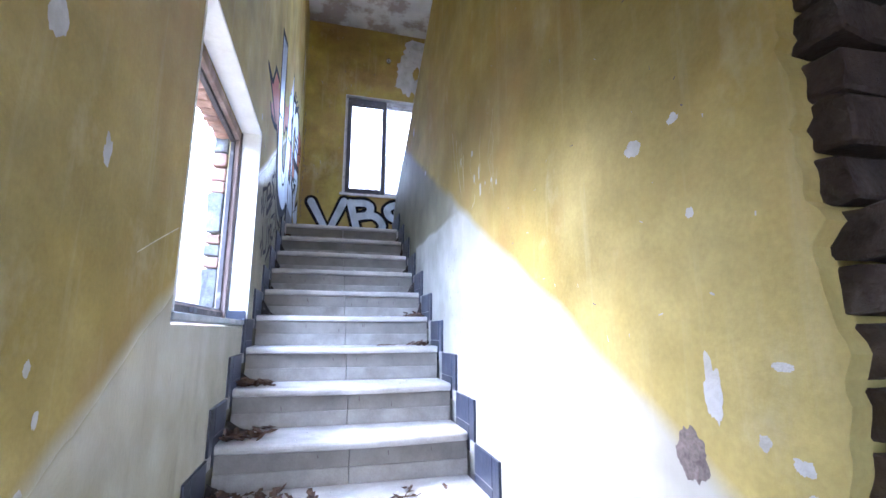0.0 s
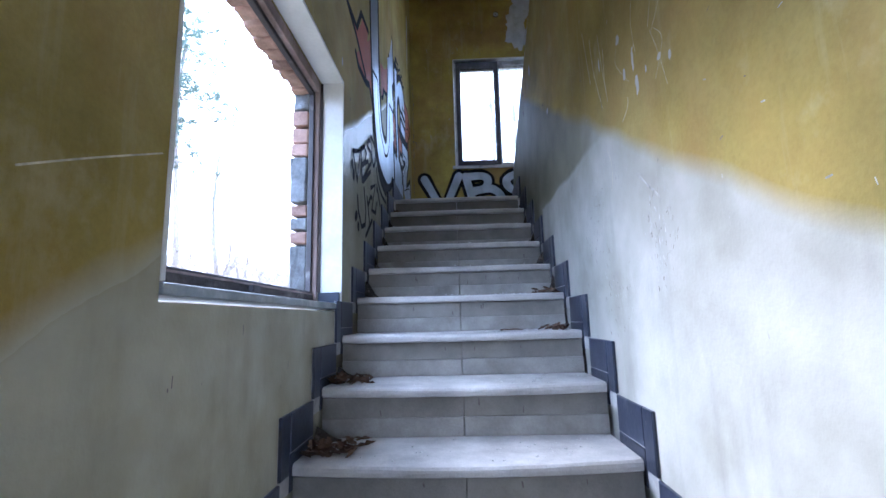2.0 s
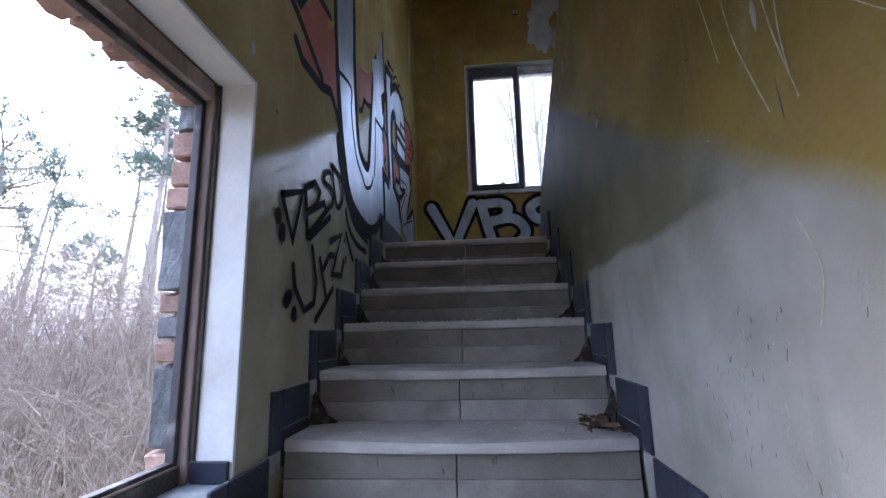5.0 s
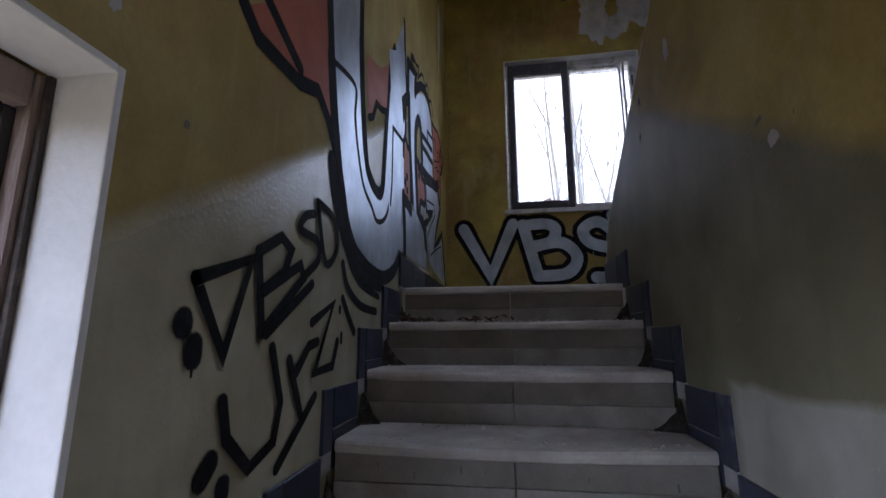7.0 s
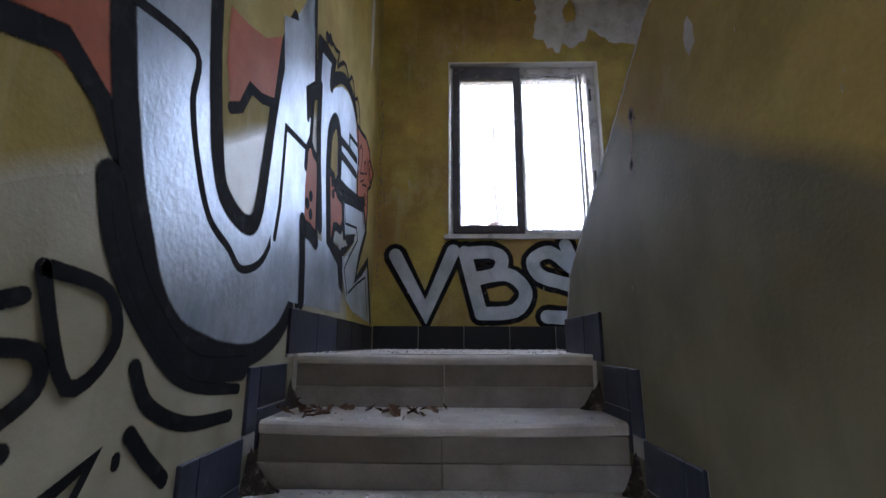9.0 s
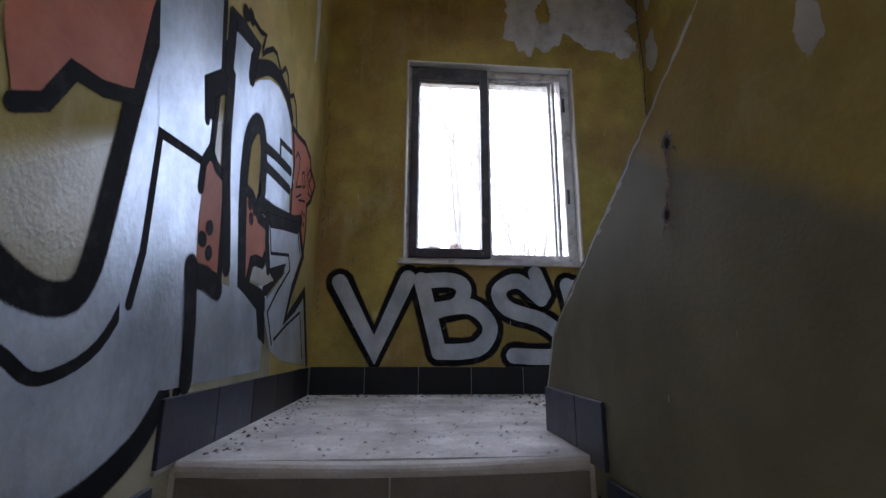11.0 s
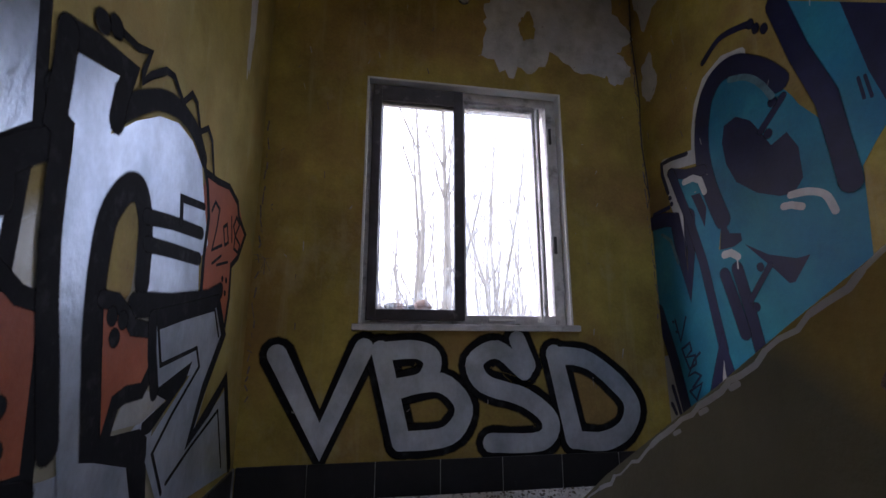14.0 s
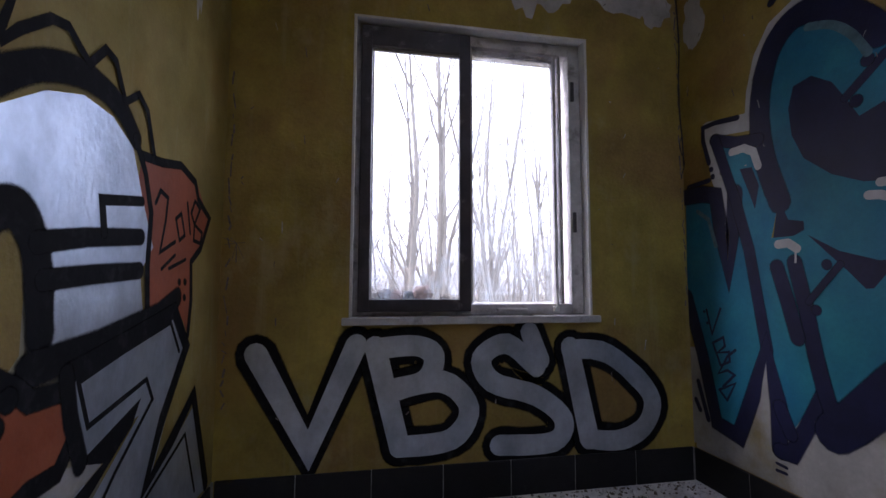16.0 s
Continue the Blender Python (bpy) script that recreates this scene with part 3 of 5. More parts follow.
px0, px1, pz0, pz1 = bx0 + 0.07, 1.024, bz0 + 0.072, bz1 - 0.112
pane(sash, [(px0, pz0), (px1, pz0), (px1, pz0 + 0.26), (0.94, pz0 + 0.20), (0.90, pz0 + 0.10), (0.86, pz0 + 0.13), (0.80, pz0 + 0.06), (0.70, pz0 + 0.12), (0.66, pz0 + 0.36), (px0, pz0 + 0.52)], FY0 - 0.022)
pane(win_b, [(1.097, bz0 + 0.052), (1.513, bz0 + 0.052), (1.513, bz1 - 0.087), (1.097, bz1 - 0.087)], FY0 + 0.03)
for i, (bxx, s, m_) in enumerate(((0.635, 0.035, MORTAR), (0.68, 0.03, GREYSTONE), (0.735, 0.045, BRICK), (0.80, 0.04, GREYSTONE), (0.865, 0.05, BRICK), (0.70, 0.05, MORTAR), (0.985, 0.028, MORTAR))):
    bm = bmesh.new()
    bmesh.ops.create_icosphere(bm, subdivisions=2, radius=s)
    for v in bm.verts:
        v.co *= 1 + 0.35 * noise.noise(v.co * 30 + Vector((i * 5, 0, 0)))
        v.co.z *= 0.8
    zz = min(v.co.z for v in bm.verts)
    ob = part("rubble_lump", bm, m_)
    ob.location = (bxx, FY1 + 0.045 + 0.01 * (i % 2), bz0 + 0.05 - zz)
    tagged(ob, "lump of broken masonry lying on the outer sill", "rubble", "rubble on the sill")
ledge = boxes("outer_ledge", MORTAR, None, (WX0 - 0.05, WX1 + 0.05, FY1 + 0.001, YB + 0.34, WZ0 - 0.02, bz0 + 0.05), bevel=0.005)
tagged(ledge, "crumbling outer window ledge", "ledge", **S)
# ---- spray paint ----
from mathutils.geometry import tessellate_polygon

PAINT = {
    "black": mat("black_spray_paint", (0.009, 0.009, 0.011), 0.75, spec=0.12, spread=0.25, scale=12, second=(0.028, 0.028, 0.03), second_at=0.62, second_scale=16, bump=0.1),
    "silver": mat("chrome_spray_paint", (0.58, 0.64, 0.72), 0.38, metal=0.68, spread=0.2, scale=6, fine=55, second=(0.40, 0.46, 0.54), second_at=0.50, second_scale=3.5, sharp=0.10, bump=0.22, stretch=(1, 1, 0.75)),
    "orange": mat("orange_red_spray_paint", (0.36, 0.085, 0.03), 0.6, spread=0.18, scale=5, second=(0.42, 0.13, 0.06), second_at=0.6, bump=0.15),
    "teal": mat("teal_spray_paint", (0.006, 0.15, 0.27), 0.5, spread=0.18, scale=4, second=(0.02, 0.23, 0.30), second_at=0.52, second_scale=3, sharp=0.15, bump=0.15),
    "navy": mat("navy_spray_paint", (0.010, 0.012, 0.05), 0.5, spread=0.25, scale=8, bump=0.1),
    "chalk": mat("white_spray_paint", (0.55, 0.56, 0.56), 0.6, spread=0.15, scale=8, bump=0.1),
    "scuffteal": mat("rubbed_teal_paint", (0.10, 0.19, 0.22), 0.6, spread=0.3, scale=20, bump=0.2),
    "wallgrey": PLASTER,
    "wallpale": mat("pale_grey_wall_paint", (0.40, 0.40, 0.38), 0.7, spread=0.2, scale=5, second=(0.33, 0.28, 0.15), second_at=0.62, second_scale=3, bump=0.2),
}


def spray_edge(m):
    """Lets the paint thin out by its cover, in speckles."""
    n, l = m.node_tree.nodes, m.node_tree.links
    cover = n.new("ShaderNodeAttribute")
    cover.attribute_name = "cover"
    geo = n.new("ShaderNodeNewGeometry")
    dots = n.new("ShaderNodeTexNoise")
    dots.inputs["Scale"].default_value, dots.inputs["Detail"].default_value = 420, 2
    l.new(geo.outputs["Position"], dots.inputs["Vector"])
    add = n.new("ShaderNodeMath")
    add.operation = "ADD"
    l.new(cover.outputs["Fac"], add.inputs[0])
    l.new(dots.outputs[0], add.inputs[1])
    reach = n.new("ShaderNodeMapRange")
    reach.inputs["From Min"].default_value, reach.inputs["From Max"].default_value = 0.65, 1.25
    l.new(add.outputs[0], reach.inputs["Value"])
    l.new(reach.outputs[0], n["Principled BSDF"].inputs["Alpha"])


spray_edge(PAINT["black"])
spray_edge(PAINT["navy"])


class Piece:
    """Spray paint on a wall: fills and ribbons, each coat a hair above the last."""

    def __init__(self, thing, to_world, names):
        self.thing, self.to_world, self.names, self.n = thing, to_world, names, 0
        self.out = Vector(to_world(0, 0, 1)) - Vector(to_world(0, 0, 0))

    def emit(self, colour, faces, verts, rim=None):
        self.n += 1
        d = 0.0012 + 0.00005 * self.n
        bm = bmesh.new()
        cover = bm.verts.layers.float.new("cover")
        vs = [bm.verts.new(self.to_world(a, b, d)) for a, b in verts]
        for f in faces:
            if len(f) > 4:
                tris = tessellate_polygon([[Vector((*verts[i], 0)) for i in f]])
                groups = [tuple(f[i] for i in t) for t in tris]
            else:
                groups = [f]
            for t in groups:
                if bm.faces.get([vs[i] for i in t]) is None:
                    face = bm.faces.new([vs[i] for i in t])
                    face.normal_update()
                    if face.normal.dot(self.out) < 0:
                        face.normal_flip()
        for v in vs:
            v[cover] = 1.0
        if rim:
            # the spray thins out to nothing round the stroke
            mist = [bm.verts.new(self.to_world(a, b, d)) for a, b in rim]
            n = len(rim)
            for i in range(n):
                j = (i + 1) % n
                face = bm.faces.new((vs[i], vs[j], mist[j], mist[i]))
                face.normal_update()
                if face.normal.dot(self.out) < 0:
                    face.normal_flip()
        part(self.names.get(colour, colour), bm, PAINT[colour], self.thing)

    def fill(self, colour, pts, smooth=False):
        pts = curve(pts, True) if smooth else pts
        self.emit(colour, [tuple(range(len(pts)))], pts)

    def line(self, colour, width, pts, smooth=False, closed=False):
        pts = [Vector(p) for p in (curve(pts, closed) if smooth else pts)]
        keep = [pts[0]]
        for p in pts[1:]:
            if (p - keep[-1]).length > 1e-4:
                keep.append(p)
        if len(keep) == 1:
            keep.append(keep[0] + Vector((0.002, 0.002)))
        pts, h = keep, width / 2
        left, right = [], []
        for i, p in enumerate(pts):
            a = (p - pts[i - 1]).normalized() if i else (pts[1] - p).normalized()
            b = (pts[i + 1] - p).normalized() if i + 1 < len(pts) else a
            t = (a + b) if (a + b).length > 0.3 else a
            t = t.normalized()
            nrm = Vector((-t.y, t.x))
            reach = h / max(0.55, abs(nrm.dot(Vector((-a.y, a.x)))))
            reach *= 1 + 0.10 * noise.noise((p.x * 14, p.y * 14, self.n))
            left.append(p + nrm * reach)
            right.append(p - nrm * reach)
        a, b = (pts[0] - pts[1]).normalized(), (pts[-1] - pts[-2]).normalized()

        def cap(c, d):
            s = Vector((-d.y, d.x))
            return [c + (s * math.cos(u) + d * math.sin(u)) * h for u in (math.pi * k / 6 for k in range(1, 6))]

        ring = left + cap(pts[-1], b) + right[::-1] + cap(pts[0], a)
        n, m = len(left), len(ring)
        faces = [(i, i + 1, m - 5 - 2 - i, m - 5 - 1 - i) for i in range(n - 1)]
        faces.append(tuple(range(n - 1, n + 6)))
        faces.append(tuple([m - 6] + list(range(m - 5, m)) + [0]))
        if colour in ("black", "navy") and width > 0.015:
            soft = min(0.012, 0.22 * width)
            rim = [p + (p - pts[i]).normalized() * soft for i, p in enumerate(left)]
            rim += [q + (q - pts[-1]).normalized() * soft for q in cap(pts[-1], b)]
            rim += [p + (p - pts[len(pts) - 1 - i]).normalized() * soft for i, p in enumerate(right[::-1])]
            rim += [q + (q - pts[0]).normalized() * soft for q in cap(pts[0], a)]
            self.emit(colour, faces, ring, rim)
            return
        self.emit(colour, faces, ring)


def curve(pts, closed=False, steps=5):
    """Catmull-Rom through the points."""
    p = [Vector(q) for q in pts]
    n, out = len(p), []
    for i in range(n if closed else n - 1):
        a, b, c, d = (p[(i + k) % n] if closed else p[min(max(i + k, 0), n - 1)] for k in (-1, 0, 1, 2))
        for s in range(steps):
            t = s / steps
            out.append(0.5 * ((2 * b) + (c - a) * t + (2 * a - 5 * b + 4 * c - d) * t * t + (3 * b - a - 3 * c + d) * t ** 3))
    if not closed:
        out.append(p[-1])
    return [tuple(q) for q in out]


NAMES = {"black": "outline", "silver": "fill", "orange": "ground_colour", "teal": "fill", "navy": "outline", "chalk": "highlight", "wallgrey": "gap", "wallpale": "undercoat", "scuffteal": "rubbed_glint"}


def left_piece():
    thing = tagged(new("graffiti_piece"), "chrome and orange spray-painted lettering outlined in black", "graffiti")
    p = Piece(thing, lambda a, b, d: (d, a, b), NAMES)
    fill, line = p.fill, p.line
    fill("orange", [(1.42, 2.20), (1.48, 2.16), (1.68, 2.18), (1.82, 2.16), (1.89, 2.10), (1.87, 2.37), (1.81, 2.55)])
    line("black", 0.035, [(1.40, 2.19), (1.46, 2.15), (1.65, 2.16), (1.76, 2.20), (1.84, 2.15), (1.89, 2.09)])
    fill("orange", [(1.20, 2.35), (1.40, 2.30), (1.65, 2.20), (1.72, 2.56), (1.58, 2.53), (1.49, 2.40), (1.38, 2.35)])
    line("black", 0.030, [(1.20, 2.35), (1.40, 2.30), (1.65, 2.20)])
    line("black", 0.030, [(1.20, 2.35), (1.42, 2.35), (1.53, 2.52), (1.73, 2.54)])
    fill("silver", [(1.78, 2.95), (1.81, 2.55), (1.86, 2.36), (2.12, 2.50), (2.06, 3.02)])
    line("black", 0.04, [(1.84, 2.37), (1.80, 2.58), (1.77, 2.97), (2.07, 3.04), (2.10, 2.6)])
    fill("silver", [(1.84, 2.36), (1.88, 2.24), (1.91, 2.14), (1.97, 1.98), (2.05, 1.86), (2.17, 1.80), (2.40, 1.76), (2.62, 1.82), (2.70, 1.91), (2.82, 2.12), (2.81, 2.53), (2.80, 2.87), (2.75, 3.20), (2.57, 2.90), (2.46, 2.52), (2.44, 2.32), (2.41, 2.13), (2.34, 2.09), (2.24, 2.12), (2.19, 2.18), (2.15, 2.31), (2.12, 2.45), (2.10, 2.59)])
    line("black", 0.050, [(1.84, 2.36), (1.87, 2.23), (1.90, 2.13), (1.96, 1.98), (2.04, 1.85), (2.16, 1.78), (2.42, 1.75), (2.62, 1.81), (2.72, 1.90)], smooth=True)
    line("black", 0.030, [(2.75, 3.20), (2.80, 2.87), (2.81, 2.53), (2.82, 2.12), (2.78, 1.91)])
    line("black", 0.045, [(2.57, 2.90), (2.50, 2.74), (2.46, 2.52), (2.44, 2.32), (2.41, 2.13), (2.34, 2.09), (2.24, 2.12), (2.19, 2.18), (2.15, 2.31), (2.12, 2.45), (2.10, 2.59)], smooth=True)
    line("black", 0.018, [(1.86, 2.36), (2.05, 2.39), (2.06, 2.28), (2.10, 2.17), (2.17, 2.06), (2.27, 2.01), (2.35, 1.97), (2.47, 2.02), (2.54, 2.15), (2.56, 2.34)], smooth=True)
    fill("orange", [(2.16, 2.60), (2.25, 2.62), (2.36, 2.66), (2.47, 2.75), (2.45, 2.52), (2.37, 2.48), (2.30, 2.46), (2.26, 2.38), (2.21, 2.35), (2.17, 2.45)])
    line("black", 0.025, [(2.21, 2.35), (2.26, 2.38), (2.30, 2.46), (2.37, 2.47), (2.47, 2.51)])
    line("black", 0.050, [(1.88, 2.04), (1.93, 1.94), (2.03, 1.82), (2.18, 1.73), (2.41, 1.72)], smooth=True)
    line("black", 0.022, [(1.87, 2.02), (1.91, 1.92), (2.01, 1.80), (2.16, 1.70), (2.39, 1.67)], smooth=True)
    line("black", 0.025, [(2.00, 1.74), (2.05, 1.67), (2.18, 1.62), (2.36, 1.61)], smooth=True)
    line("black", 0.025, [(2.01, 1.63), (2.06, 1.58), (2.12, 1.53)])
    fill("silver", [(2.56, 2.46), (2.70, 2.49), (2.76, 2.22), (3.00, 2.20), (3.24, 2.20), (3.42, 2.30), (3.40, 1.93), (2.72, 1.92), (2.50, 1.95), (2.54, 2.20)])
    fill("silver", [(2.47, 2.83), (2.77, 3.02), (2.82, 2.80), (2.74, 2.72), (2.75, 2.61), (2.75, 2.50), (2.78, 2.30), (2.74, 1.95), (2.53, 2.00), (2.49, 2.21), (2.55, 2.48)])
    line("black", 0.025, [(2.78, 3.02), (2.82, 2.80), (2.73, 2.72), (2.76, 2.62)])
    line("black", 0.020, [(2.75, 2.50), (2.56, 2.48), (2.56, 2.21), (2.54, 2.10)])
    fill("orange", [(2.79, 2.52), (2.84, 2.52), (2.92, 2.51), (2.95, 2.34), (2.95, 2.21), (2.80, 2.21), (2.78, 2.34), (2.78, 2.45)])
    line("black", 0.030, [(2.80, 2.21), (2.95, 2.21), (2.92, 2.51), (2.85, 2.52), (2.80, 2.55), (2.77, 2.50), (2.77, 2.43)])
    line("black", 0.050, [(2.84, 2.89), (2.88, 2.81), (2.81, 2.76), (2.76, 2.72), (2.77, 2.66)])
    line("black", 0.035, [(2.85, 2.34), (2.85, 2.34)])
    line("black", 0.035, [(2.81, 2.30), (2.82, 2.30)])
    line("black", 0.035, [(2.86, 2.27), (2.86, 2.27)])
    fill("orange", [(3.583, 3.024), (3.838, 3.069), (3.985, 3.04), (4.117, 2.934), (4.034, 2.813), (3.964, 2.761), (3.979, 2.632), (3.963, 2.522), (3.847, 2.635), (3.646, 2.602), (3.637, 2.733), (3.567, 2.936)])
    line("black", 0.022, [(3.583, 3.024), (3.704, 3.037), (3.84, 3.065), (3.97, 3.04), (4.005, 2.986), (4.131, 2.937), (4.047, 2.815), (3.963, 2.764), (3.979, 2.632), (3.964, 2.518)])
    fill("silver", [(2.878, 2.99), (3.024, 3.03), (3.018, 2.887), (3.108, 2.967), (3.214, 3.037), (3.326, 3.076), (3.437, 3.072), (3.535, 3.029), (3.597, 2.914), (3.674, 2.789), (3.607, 2.719), (3.637, 2.606), (3.225, 2.556), (3.251, 2.667), (3.235, 2.759), (3.191, 2.818), (3.127, 2.835), (3.078, 2.788), (3.04, 2.722), (3.025, 2.658), (3.031, 2.553), (3.069, 2.372), (3.121, 2.197), (3.226, 2.17), (3.336, 2.051), (3.051, 2.134), (2.953, 2.45), (2.936, 2.506), (2.915, 2.647), (2.913, 2.773), (2.903, 2.854), (2.864, 2.852), (2.861, 2.925)])
    fill("wallgrey", [(3.144, 2.778), (3.179, 2.778), (3.198, 2.679), (3.199, 2.566), (3.174, 2.539), (3.088, 2.54), (3.075, 2.62), (3.086, 2.694), (3.108, 2.755)])
    line("black", 0.062, [(3.248, 2.596), (3.225, 2.732), (3.183, 2.803), (3.139, 2.81), (3.097, 2.778), (3.059, 2.708), (3.054, 2.605), (3.063, 2.519), (3.083, 2.417), (3.131, 2.217)], smooth=True)
    line("black", 0.05, [(3.045, 2.96), (3.115, 3.02), (3.213, 3.083), (3.329, 3.118), (3.457, 3.109), (3.544, 3.057)], smooth=True)
    line("black", 0.022, [(3.544, 3.057), (3.606, 2.983), (3.651, 2.882), (3.646, 2.735), (3.662, 2.596)])
    line("black", 0.05, [(2.843, 3.009), (2.928, 3.036), (3.052, 3.062), (3.034, 2.996), (3.031, 2.926)])
    line("black", 0.05, [(2.843, 3.009), (2.849, 2.917), (2.853, 2.836), (2.875, 2.83), (2.885, 2.726), (2.896, 2.625), (2.921, 2.505), (2.954, 2.393), (2.99, 2.255)])
    line("black", 0.035, [(3.221, 2.761), (3.371, 2.786), (3.601, 2.811)])
    line("black", 0.035, [(3.243, 2.694), (3.396, 2.708), (3.605, 2.723)])
    line("black", 0.022, [(3.43, 2.802), (3.413, 2.874), (3.596, 2.904)])
    line("black", 0.055, [(3.224, 2.536), (3.43, 2.555), (3.729, 2.601), (3.859, 2.647)])
    line("black", 0.014, [(3.674, 2.914), (3.701, 2.955), (3.753, 2.944), (3.745, 2.874), (3.717, 2.779), (3.82, 2.819)])
    line("black", 0.014, [(3.818, 2.891), (3.858, 2.913), (3.894, 2.847), (3.853, 2.827), (3.818, 2.891)])
    line("black", 0.014, [(3.905, 2.956), (3.941, 2.859)])
    line("black", 0.014, [(3.973, 2.976), (4.024, 2.955), (3.976, 2.894), (3.975, 2.839), (4.04, 2.834), (4.055, 2.873), (3.976, 2.894), (3.942, 2.928), (3.973, 2.976)])
    line("black", 0.012, [(3.733, 2.732), (3.824, 2.778)])
    line("black", 0.012, [(3.784, 2.735), (3.91, 2.769)])
    line("black", 0.018, [(3.865, 2.696), (3.871, 2.694)])
    line("black", 0.018, [(3.912, 2.697), (3.919, 2.694)])
    line("black", 0.018, [(3.912, 2.646), (3.919, 2.643)])
    line("black", 0.017, [(2.994, 3.125), (3.067, 3.137), (3.124, 3.165), (3.104, 3.094), (3.11, 3.075), (3.142, 3.111), (3.214, 3.173), (3.263, 3.186), (3.295, 3.168), (3.336, 3.148), (3.391, 3.209), (3.433, 3.203), (3.484, 3.127), (3.549, 3.173), (3.597, 3.148), (3.649, 3.042)])
    line("black", 0.045, [(2.972, 3.12), (2.976, 3.12)])
    line("black", 0.045, [(2.927, 3.097), (2.93, 3.098)])
    fill("silver", [(3.12, 2.201), (3.303, 2.158), (3.348, 2.048), (3.051, 2.134), (3.021, 2.222)])
    fill("wallpale", [(3.243, 2.317), (3.346, 2.325), (3.485, 2.289), (3.335, 2.243), (3.199, 2.249)])
    fill("orange", [(3.091, 2.532), (3.157, 2.529), (3.211, 2.491), (3.315, 2.48), (3.354, 2.358), (3.241, 2.322), (3.198, 2.296), (3.177, 2.241), (3.165, 2.224), (3.129, 2.369)])
    line("black", 0.035, [(3.087, 2.537), (3.145, 2.536), (3.194, 2.511), (3.232, 2.482), (3.316, 2.479)])
    line("black", 0.035, [(3.352, 2.364), (3.321, 2.326), (3.241, 2.324), (3.199, 2.31), (3.184, 2.259), (3.173, 2.223)])
    line("black", 0.036, [(3.131, 2.504), (3.134, 2.501)])
    line("black", 0.036, [(3.179, 2.498), (3.182, 2.495)])
    line("black", 0.036, [(3.153, 2.457), (3.156, 2.454)])
    fill("black", [(3.15, 2.241), (3.338, 2.231), (3.385, 2.202), (3.428, 2.025), (3.343, 2.049), (3.294, 2.15), (3.137, 2.198)])
    fill("silver", [(3.334, 2.505), (3.833, 2.595), (3.941, 2.482), (3.715, 2.126), (4.066, 2.272), (4.208, 1.914), (3.659, 1.957), (3.502, 2.003), (3.392, 2.14), (3.401, 2.194), (3.642, 2.345), (3.392, 2.324)])
    fill("black", [(3.383, 2.316), (3.648, 2.388), (3.609, 2.33), (3.4, 2.211), (3.345, 2.208), (3.346, 2.244), (3.48, 2.284)])
    line("black", 0.04, [(3.333, 2.509), (3.573, 2.552), (3.84, 2.606), (3.953, 2.482), (3.789, 2.292), (3.7, 2.136), (3.866, 2.208), (4.041, 2.305), (4.216, 1.93)])
    line("black", 0.04, [(3.328, 2.508), (3.351, 2.417), (3.394, 2.316)])
    line("black", 0.014, [(3.368, 2.487), (3.544, 2.524), (3.815, 2.572), (3.892, 2.475)])
    line("black", 0.014, [(3.368, 2.487), (3.412, 2.385), (3.674, 2.431), (3.717, 2.368), (3.533, 2.24), (3.43, 2.152), (3.521, 2.027)])
    line("black", 0.014, [(3.548, 2.046), (3.72, 2.112), (3.977, 2.191), (4.094, 1.958)])
    line("black", 0.055, [(2.78, 2.20), (2.86, 2.20), (2.94, 2.18)])
    line("black", 0.050, [(2.77, 2.22), (2.80, 2.08), (2.815, 1.93)])
    line("black", 0.022, [(1.34, 1.61), (1.50, 1.67), (1.43, 1.48), (1.34, 1.61)])
    line("black", 0.022, [(1.52, 1.69), (1.55, 1.53)])
    line("black", 0.022, [(1.52, 1.69), (1.61, 1.74), (1.66, 1.72), (1.63, 1.66), (1.55, 1.61)])
    line("black", 0.022, [(1.55, 1.61), (1.71, 1.69), (1.73, 1.66), (1.55, 1.52)])
    line("black", 0.022, [(1.57, 1.52), (1.78, 1.65)])
    line("black", 0.020, [(1.77, 1.84), (1.72, 1.82), (1.70, 1.78), (1.80, 1.77), (1.81, 1.72), (1.74, 1.67)], smooth=True)
    line("black", 0.020, [(1.79, 1.88), (1.86, 1.72), (1.94, 1.78), (1.91, 1.86), (1.80, 1.88)], smooth=True)
    line("black", 0.022, [(1.44, 1.40), (1.46, 1.33), (1.54, 1.26), (1.63, 1.29), (1.65, 1.37), (1.60, 1.49)])
    line("black", 0.022, [(1.65, 1.23), (1.83, 1.36)])
    line("black", 0.022, [(1.68, 1.46), (1.75, 1.33)])
    line("black", 0.022, [(1.72, 1.43), (1.78, 1.49), (1.83, 1.50)])
    line("black", 0.022, [(1.79, 1.55), (1.93, 1.61), (1.82, 1.42), (1.94, 1.43), (1.97, 1.50)])
    line("black", 0.035, [(1.32, 1.54), (1.32, 1.53)])
    line("black", 0.035, [(1.35, 1.50), (1.35, 1.48)])
    line("black", 0.035, [(1.42, 1.30), (1.40, 1.28)])
    line("black", 0.035, [(1.46, 1.25), (1.46, 1.24)])
    line("black", 0.006, [(1.35, 1.49), (1.35, 1.45)])
    line("black", 0.016, [(1.98, 1.60), (1.98, 1.59)])
    line("black", 0.016, [(2.00, 1.52), (2.00, 1.50)])


